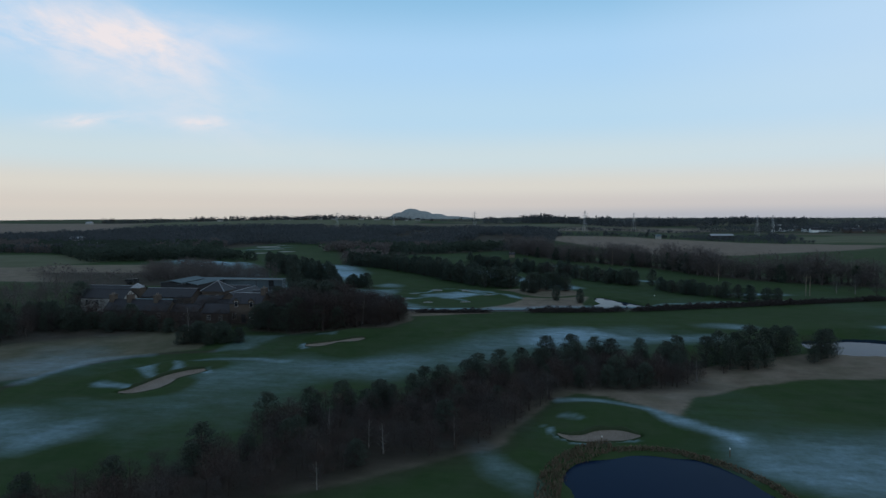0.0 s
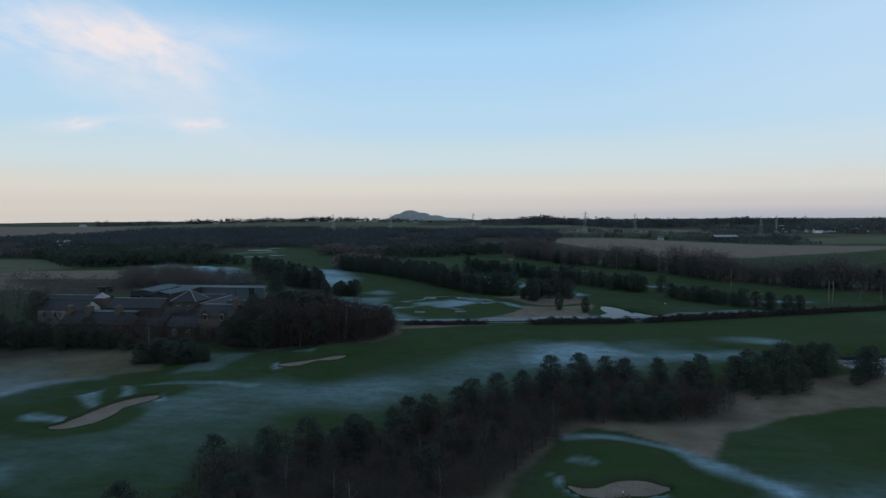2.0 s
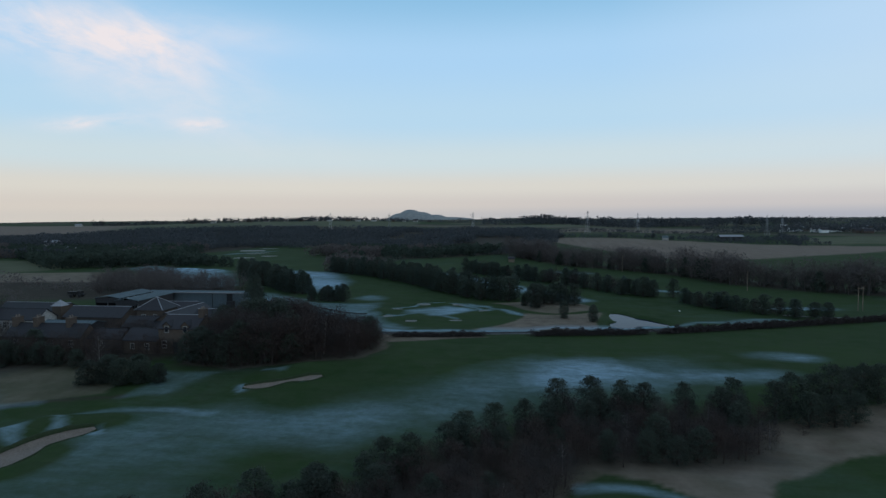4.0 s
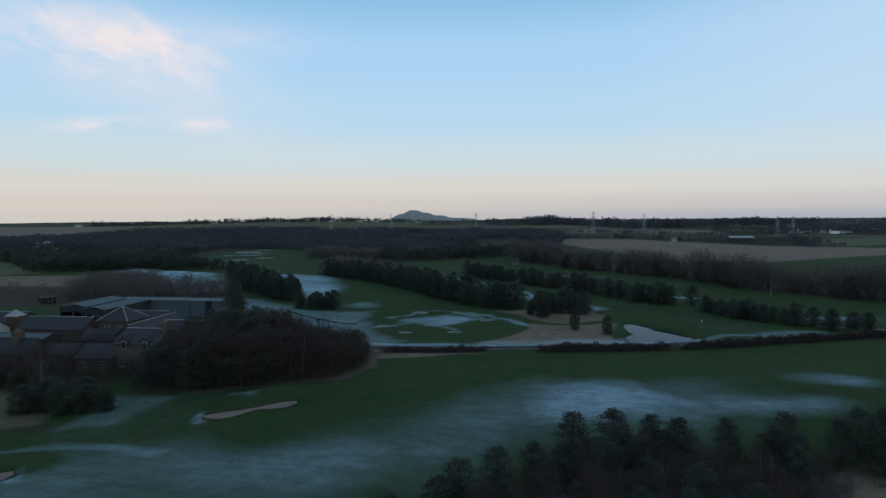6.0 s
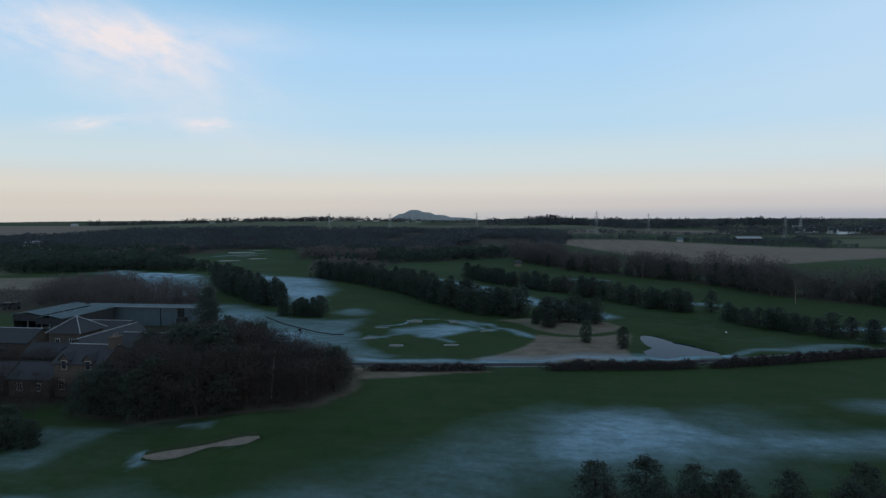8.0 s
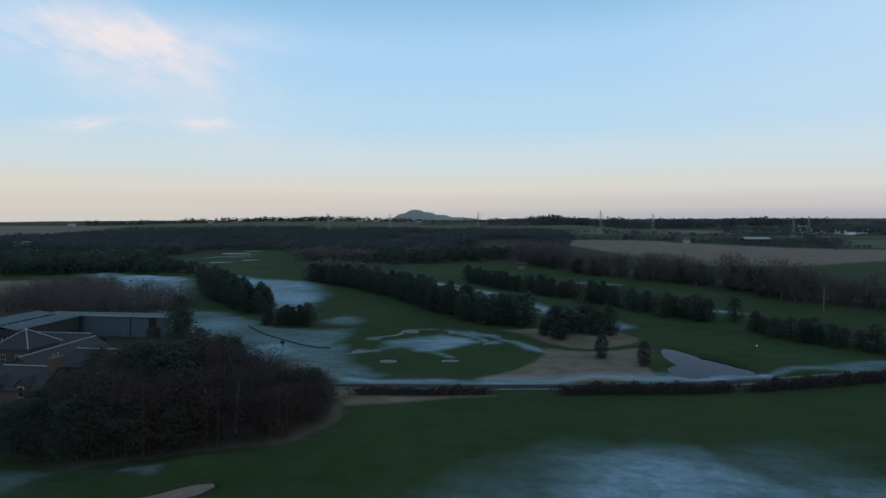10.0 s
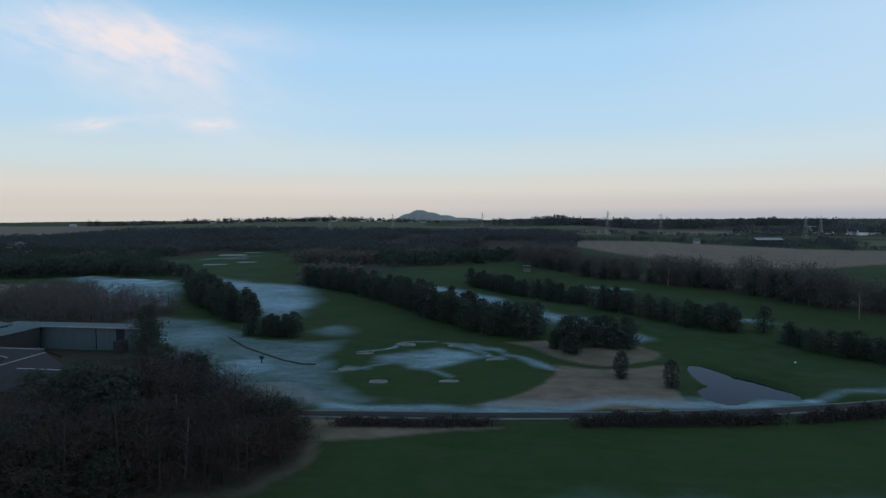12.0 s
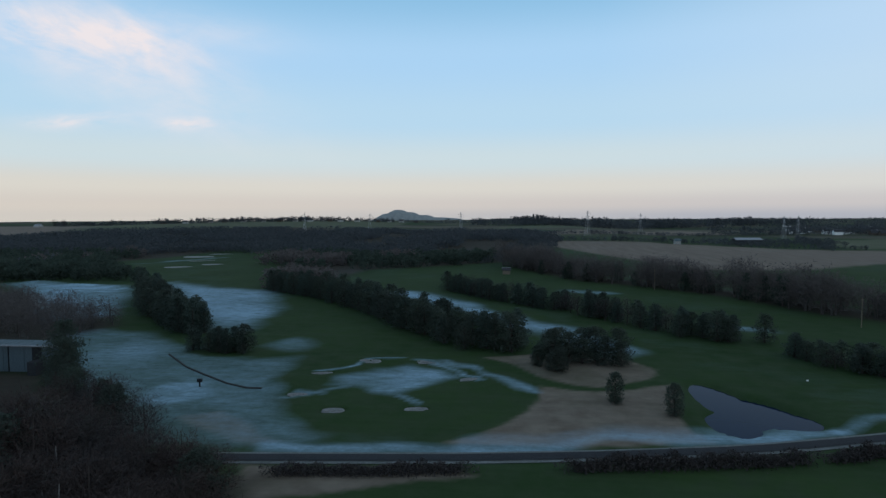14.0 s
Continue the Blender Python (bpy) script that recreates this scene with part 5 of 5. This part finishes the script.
house("cottage_range", -104, -87, 138.5, 144, 2.8, 5.0, "low stone farm cottages with slate roofs and chimneys", chimneys=(-103.4, -98.5, -91),
      windows=[(-101.5, 0.8, 0.9, 1.3, "-y"), (-96.5, 0.8, 0.9, 1.3, "-y"), (-93.5, 0.8, 0.9, 1.3, "-y"), (-89, 0.8, 0.9, 1.3, "-y")], ridge_mat=SLATE)
house("white_cottage", -120, -107, 150, 156, 3.9, 5.9, "whitewashed cottage with a dark slate roof", wall_mat=WHITEWASH, windows=[(-118, 2.1, 0.9, 1.2, "-y"), (-115, 2.1, 0.9, 1.2, "-y"), (-110.5, 2.1, 0.9, 1.2, "-y")], ridge_mat=SLATE)
house("slate_range", -106, -91, 157, 164, 3.4, 5.4, "long slate-roofed steading range with pale ridge")
house("slate_range", -79.5, -73.5, 152, 168, 3.6, 5.6, "slate-roofed steading range beside the farmhouse", along="y")
house("cottage_wing", -77.5, -70.4, 138.8, 144.6, 2.6, 4.4, "low stone wing of the farmhouse with slate roof", windows=[(-75.6, 0.8, 0.8, 1.1, "-y"), (-72.4, 0.8, 0.8, 1.1, "-y")], ridge_mat=SLATE)
house("slate_range", -72.8, -64.5, 156, 163, 3.4, 5.4, "low slate-roofed outbuilding of the steading")
house("slate_range", -92, -80, 168, 175, 3.4, 5.3, "rear slate-roofed range of the steading")
house("slate_range", -130, -112, 163, 170, 3.4, 5.3, "long slate-roofed steading range with pale ridge")
house("low_shed", -105, -93, 148.5, 154, 3.0, 3.6, "low shed with a blue-grey sheeted roof", roof_mat=SHEET, wall_mat=DARK_BOARD, ridge_mat=SHEET, category="shed")
house("slate_range", -86, -76, 150.5, 156, 2.8, 4.6, "small slate-roofed wing behind the farmhouse", ridge_mat=SLATE)
house("stone_shed", -87, -79.5, 140.5, 145, 2.4, 3.9, "small stone outhouse with a slate roof", ridge_mat=SLATE, category="shed", windows=[(-83.5, 0.8, 0.8, 1.0, "-y")])

# square pavilion with a pyramid roof and pale hips
pav = thing("pavilion", -86, 163.5, ground_z(-86, 163.5), 0, "square stone pavilion with pyramid slate roof and pale hips", "house")
bm = bmesh.new()
add_box(bm, -3.3, 3.3, -3.3, 3.3, -0.6, 4.9)
part("wall", bm_mesh("wall", bm, STONE), pav)
bm = bmesh.new()
bmesh.ops.create_cone(bm, cap_ends=True, segments=4, radius1=5.3, radius2=0.3, depth=2.6, matrix=Matrix.Translation((0, 0, 6.2)) @ Matrix.Rotation(radians(45), 4, "Z"))
part("roof", bm_mesh("roof", bm, SLATE), pav)
for sx in (-1, 1):
    for sy in (-1, 1):
        v_, f_ = [], []
        tube(v_, f_, (3.74 * sx, 3.74 * sy, 4.95), (0.22 * sx, 0.22 * sy, 7.55), 0.10, 0.09, 6)
        part("hip_flashing", fast_mesh("hip_flashing", v_, f_, LEAD), pav, "pale lead hip flashing")
part("finial", box_mesh("finial", LEAD, -0.25, 0.25, -0.25, 0.25, 7.45, 7.75), pav)
add_window(pav, -1.5, -3.3, 2.4, 0.9, 1.4)
add_window(pav, 1.5, -3.3, 2.4, 0.9, 1.4)
add_window(pav, 3.3, 0, 2.4, 0.9, 1.4, "+x")

cup = thing("roof_cupola", -110, 160.8, 5.0, 0, "small pale lead-roofed cupola on a steading range", "cupola")
bm = bmesh.new()
bmesh.ops.create_cone(bm, cap_ends=True, segments=4, radius1=2.1, radius2=0.1, depth=1.4, matrix=Matrix.Translation((0, 0, 1.3)) @ Matrix.Rotation(radians(45), 4, "Z"))
part("roof", bm_mesh("roof", bm, LEAD), cup)
part("base", box_mesh("base", STONE, -1.2, 1.2, -1.2, 1.2, -5.4, 0.62), cup)

# big double barn, open on the near side
barn = thing("barn", -106, 183.8, ground_z(-106, 183.8), 0, "large double barn with blue-grey sheeted roof, open front", "barn")
for a, b_, y0, lift in ((-7.2, -0.1, -6.6, 0.35), (0.1, 6.6, -8.4, 0.0)):
    part("roof", bm_mesh("roof", gable_roof(a, b_, y0, 8.4, 4.7 + lift, 5.3 + lift, 0.3, 0.12, "y"), SHEET), barn, "blue-grey corrugated roof sheeting")
    part("back_wall", box_mesh("back_wall", DARK_BOARD, a, b_, 8.1, 8.3, -0.4, 4.8 + lift), barn)
    part("front_beam", box_mesh("front_beam", DARK_BOARD, a, b_, y0 - 0.1, y0 + 0.1, 3.3 + lift, 4.8 + lift), barn)
    for x in (a + 0.1, (a + b_) / 2, b_ - 0.1):
        for y in (y0 + 0.1, 0.0, 8.0):
            part("post", box_mesh("post", STEEL if x != a + 0.1 else DARK_BOARD, x - 0.1, x + 0.1, y - 0.1, y + 0.1, -0.4, 4.7 + lift), barn)
for x, y0 in ((-7.2, -6.4), (6.5, -8.3)):
    part("side_wall", box_mesh("side_wall", DARK_BOARD, x, x + 0.14, y0, 8.2, 0.6, 4.7), barn)

# long pale shed with a mono-pitch roof
shed = thing("long_shed", -93, 193.6, ground_z(-93, 193.6), 0, "long pale sheeted shed with a white roof edge", "shed")
part("wall", box_mesh("wall", PALE_SHEET, -16, 14.6, 0, 3.2, -0.4, 4.6), shed)
bm = bmesh.new()
verts_ = [bm.verts.new(c) for c in ((-16.4, -0.6, 4.85), (15, -0.6, 4.85), (15, 3.5, 4.95), (-16.4, 3.5, 4.95), (-16.4, -0.6, 4.65), (15, -0.6, 4.65), (15, 3.5, 4.65), (-16.4, 3.5, 4.65))]
for f_ in ((0, 1, 2, 3), (7, 6, 5, 4), (0, 4, 5, 1), (1, 5, 6, 2), (2, 6, 7, 3), (3, 7, 4, 0)):
    bm.faces.new([verts_[i] for i in f_])
part("roof", bm_mesh("roof", bm, SHEET), shed)
part("roof_edge", box_mesh("roof_edge", LEAD, -16.4, 15, -0.72, -0.6, 4.66, 4.92), shed, "white roof edge board")
part("door", box_mesh("door", BLACK_PAINT, 9.6, 11.4, -0.12, 0.0, -0.3, 4.5), shed)
part("lean_to", box_mesh("lean_to", DARK_BOARD, 10.6, 12.2, -2.4, -0.14, -0.4, 2.4), shed)
part("down_pipe", box_mesh("down_pipe", BLACK_PAINT, 5.0, 5.15, -0.15, 0.0, 0, 4.6), shed)
for x in (-12, -8, -4, 0, 4, 8, 13):
    part("wall_rib", box_mesh("wall_rib", PALE_SHEET, x - 0.06, x + 0.06, -0.06, 0.0, -0.3, 4.55), shed)

# trailer and stacked gear in the yard
yard = thing("farm_trailer", -148, 213, ground_z(-148, 213), 8, "dark farm trailer loaded with stacked gear", "trailer")
part("bed", box_mesh("bed", DARK_BOARD, -2.6, 2.6, -1.1, 1.1, 0.9, 1.2), yard)
for x in (-2.0, -0.4, 1.2):
    part("load", box_mesh("load", BLACK_PAINT, x - 0.6, x + 0.7, -0.9, 0.9, 1.2, 2.0 + 0.2 * (x > 0)), yard)
for x in (-1.4, 1.4):
    for y in (-1.0, 1.0):
        bm = bmesh.new()
        bmesh.ops.create_cone(bm, cap_ends=True, segments=16, radius1=0.48, radius2=0.48, depth=0.28, matrix=Matrix.Translation((x, y, 0.48)) @ Matrix.Rotation(radians(90), 4, "X"))
        part("wheel", bm_mesh("wheel", bm, BLACK_PAINT), yard)

far_barn = house("far_barn", 222, 246, 682, 694, 4.2, 6.0, "distant pale-roofed farm shed beside stubble", wall_mat=DARK_BOARD, roof_mat=LEAD, category="barn")
house("far_house", 149, 154, 625, 630, 2.6, 4.4, "tiny green-roofed hut at the field edge", wall_mat=WHITEWASH, roof_mat=SHEET)
house("golf_shelter", -1, 2.5, 372, 375, 2.0, 2.9, "small wooden golf shelter with a pale front", wall_mat=TIMBER, category="shelter")
hr = random.Random(9)
for k in range(64):
    y = hr.uniform(930, 1400)
    x = y * hr.uniform(0.42, 0.72)
    house("far_house", x - hr.uniform(4, 9), x + 5, y - 3.5, y + 3.5, hr.uniform(3, 5), hr.uniform(6, 7.5), "distant village house on the plain", wall_mat=WHITE_PAINT if k % 2 else STONE)
for k in range(16):
    x = -720 + 34 * k + hr.uniform(-8, 8)
    y = 1290 + 0.55 * (x + 720) + hr.uniform(-10, 10)
    house("far_house", x - hr.uniform(4, 8), x + 5, y - 3.5, y + 3.5, hr.uniform(3, 5), hr.uniform(6, 7.5), "distant pale house on the ridge line", wall_mat=WHITEWASH if k % 3 else STONE)
for x, y in [(-330, 430), (-420, 520), (-900, 1150)]:
    house("far_house", x - 7, x + 6, y - 4, y + 4, 3.4, 5.6, "distant white farm building among the woods", wall_mat=WHITEWASH, roof_mat=LEAD)


for x, y, h, k in [(-119, 147, 4.5, "rust"), (-115, 146.5, 4, "bare"), (-111.5, 147, 3.6, "rust"), (-107.5, 146.5, 3.6, "bare"), (-104, 135.5, 4.6, "rust"), (-98.5, 135, 4.6, "bare"), (-94.5, 135.5, 4.2, "pine"), (-88, 134.5, 4.8, "rust"),
                   (-82.5, 138, 4.8, "rust"), (-78, 138.5, 4.4, "rust"), (-79, 147.5, 4.6, "bare"), (-85, 147.8, 4.2, "rust"), (-72.5, 138.5, 3.6, "rust"), (-66, 138, 3.0, "bare"), (-62.5, 138.2, 3.4, "rust"), (-121.5, 152, 6.5, "pine"), (-108, 133, 4.6, "bare"), (-103, 132.5, 4.8, "rust"), (-99, 132, 4.2, "rust"), (-95.5, 132.5, 4.6, "bare"), (-91.5, 131.5, 4.6, "rust"), (-87, 131.5, 4.2, "bare"),
                   (-83.5, 132.5, 4.4, "rust"), (-79, 131.5, 3.8, "rust"), (-112, 130, 5.5, "pine"), (-116, 128, 5.5, "bare"), (-106, 129.5, 5, "pine"), (-69, 137.2, 3.4, "rust"), (-75.5, 133, 4, "bare"), (-81, 149, 4.4, "rust"), (-88.5, 149, 4.6, "bare")]:
    plant(k, x, y, 1.25 * h, "in the steading garden", "trees of the steading garden", 1.4)


# ---- pylons and poles ----
def pylon_meshes():
    parts_ = {}
    v, f = [], []
    corner = lambda z, sx, sy: np.array([sx * (3.6 * (1 - z / 46) ** 1.3 + 0.5), sy * (3.6 * (1 - z / 46) ** 1.3 + 0.5), z])
    levels = [0, 8, 15, 21, 26, 30, 34, 38, 42, 45]
    for sx, sy in ((-1, -1), (1, -1), (1, 1), (-1, 1)):
        for a, b_ in zip(levels, levels[1:]):
            tube(v, f, corner(a, sx, sy), corner(b_, sx, sy), 0.13, 0.13, 4)
    for a, b_ in zip(levels, levels[1:]):
        ring = [(-1, -1), (1, -1), (1, 1), (-1, 1)]
        for p, q in zip(ring, ring[1:] + ring[:1]):
            tube(v, f, corner(a, *p), corner(b_, *q), 0.06, 0.06, 3)
            tube(v, f, corner(a, *q), corner(b_, *p), 0.06, 0.06, 3)
    parts_["tower"] = fast_mesh("tower", v, f, STEEL)
    v, f = [], []
    for s in (-1, 1):
        for dz_ in (0, 1.6):
            for dy_ in (-0.7, 0.7):
                tube(v, f, (0, dy_, dz_), (6.5 * s, 0, 0), 0.13, 0.1, 3)
    parts_["arm"] = fast_mesh("arm", v, f, STEEL)
    v, f = [], []
    tube(v, f, (0, 0, 0), (0, 0, -2.2), 0.12, 0.12, 5)
    parts_["insulator"] = fast_mesh("insulator", v, f, BLACK_PAINT)
    return parts_


pm = pylon_meshes()
for x, y in [(-258, 840), (-185, 900), (-54, 850), (89, 730), (170, 845), (305, 770), (344, 820)]:
    t = thing("pylon", x, y, ground_z(x, y) - 0.3, 30, "grey steel lattice electricity pylon far off", "pylon", "power line pylons", (0.6, 0.6, 0.6))
    part("tower", pm["tower"], t)
    for z in (28, 34, 40):
        arm = part("arm", pm["arm"], t, m=pose(0, 0, z))
        for s in (-6.3, 6.3):
            part("insulator", pm["insulator"], arm, m=pose(s, 0, 0))


def pole(x, y, tall, label, twin=0.0):
    t = thing("utility_pole", x, y, ground_z(x, y) - 0.2, 20, label, "pole", "wooden poles")
    for o in ((0,) if not twin else (-twin / 2, twin / 2)):
        v, f = [], []
        tube(v, f, (o, 0, 0), (o, 0, tall), 0.12, 0.09, 8)
        part("post", fast_mesh("post", v, f, TIMBER), t)
    w = max(1.0, twin + 0.8)
    part("cross_arm", box_mesh("cross_arm", TIMBER, -w / 2, w / 2, -0.08, 0.08, tall - 0.55, tall - 0.4), t)
    for s in (-w / 2 + 0.1, 0, w / 2 - 0.1):
        part("insulator", box_mesh("insulator", BLACK_PAINT, s - 0.06, s + 0.06, -0.06, 0.06, tall - 0.4, tall - 0.1), t)


pole(54, 318, 8.0, "single weathered wooden power pole")
pole(85, 249, 7.5, "single weathered wooden power pole")
pole(99, 206, 7.0, "twin wooden power poles with a cross-arm", 1.6)

# ---- golf course details ----
box = thing("tee_box_sign", 48, 199, ground_z(48, 199), 0, "small white tee marker board on the grass", "sign")
part("board", box_mesh("board", WHITE_PAINT, -0.15, 0.15, -0.05, 0.05, 0.1, 0.34), box)
part("post", box_mesh("post", TIMBER, -0.05, 0.05, 0.06, 0.14, -0.1, 0.45), box)
post = thing("ball_washer", -49.6, 188.0, ground_z(-49.6, 188), 0, "small black post standing by the frosted green", "post")
part("stand", box_mesh("stand", BLACK_PAINT, -0.1, 0.1, -0.1, 0.1, -0.1, 0.8), post)
part("head", box_mesh("head", BLACK_PAINT, -0.35, 0.35, -0.25, 0.25, 0.75, 1.3), post)
post2 = thing("ball_washer", 100, 148, ground_z(100, 148), 0, "small dark post with a white head on the fairway", "post")
part("stand", box_mesh("stand", BLACK_PAINT, -0.1, 0.1, -0.1, 0.1, -0.1, 0.8), post2)
part("head", box_mesh("head", WHITE_PAINT, -0.3, 0.3, -0.2, 0.2, 0.75, 1.15), post2)
for x, y in ((12.8, 76.0), (27.8, 73.6)):
    st = thing("marker_stake", x, y, ground_z(x, y) - 0.1, 0, "thin pale hazard stake at the pond edge", "stake", "pond stakes")
    part("shaft", box_mesh("shaft", REED, -0.05, 0.05, -0.05, 0.05, 0, 1.0), st)
    part("tip", box_mesh("tip", WHITE_PAINT, -0.052, 0.052, -0.052, 0.052, 1.0, 1.2), st)
# low curved dark wall beside the small green
wall_pts = [(-66.5, 207.6), (-62, 203), (-58.2, 199.1), (-52.7, 194.9), (-46, 189.9), (-41.6, 187.7), (-39, 187.4)]
v_, f_ = [], []
for (ax, ay), (bx, by) in zip(wall_pts, wall_pts[1:]):
    tube(v_, f_, (ax, ay, ground_z(ax, ay) + 0.02), (bx, by, ground_z(bx, by) + 0.02), 0.2, 0.2, 8)
tagged(new("low_wall", fast_mesh("low_wall", v_, f_, DARK_STONE)), "low dark curving stone dyke across frosted grass", "wall", kind="structure")

# reeds round the pond
rng = np.random.RandomState(4)
a = rng.uniform(0, 6.283, 9000)
thick = np.where((a > 1.9) & (a < 4.2), 1.9, 0.7)
k = 1.02 + rng.rand(9000) * 0.12 * thick
rx_, ry_ = 18.4 + 11.8 * k * np.cos(a), 60.3 + 14.3 * k * np.sin(a)
keep = np.min([ell(rx_, ry_, *p) for p in PONDS[0][1]], axis=0) > 0.97
rx_, ry_, thick = rx_[keep], ry_[keep], thick[keep]
rz_ = height(rx_, ry_)
tall_ = rng.uniform(0.25, 0.6, len(rx_)) * np.where(thick > 1, 1.2, 0.6)
lean_ = rng.normal(size=(len(rx_), 2)) * 0.18
base_ = np.stack([rx_, ry_, rz_ - 0.05], -1)
tip_ = base_ + np.stack([lean_[:, 0], lean_[:, 1], tall_], -1)
side_ = np.stack([rng.normal(size=len(rx_)) * 0.05, rng.normal(size=len(rx_)) * 0.05, 0 * rx_], -1)
i_ = np.arange(len(rx_))[:, None] * 3
tagged(new("reeds", fast_mesh("reeds", np.stack([base_ - side_, base_ + side_, tip_], 1).reshape(-1, 3), i_ + [[0, 1, 2]], REED)), "dead tan reeds fringing the dark pond", "reeds", kind="stuff")
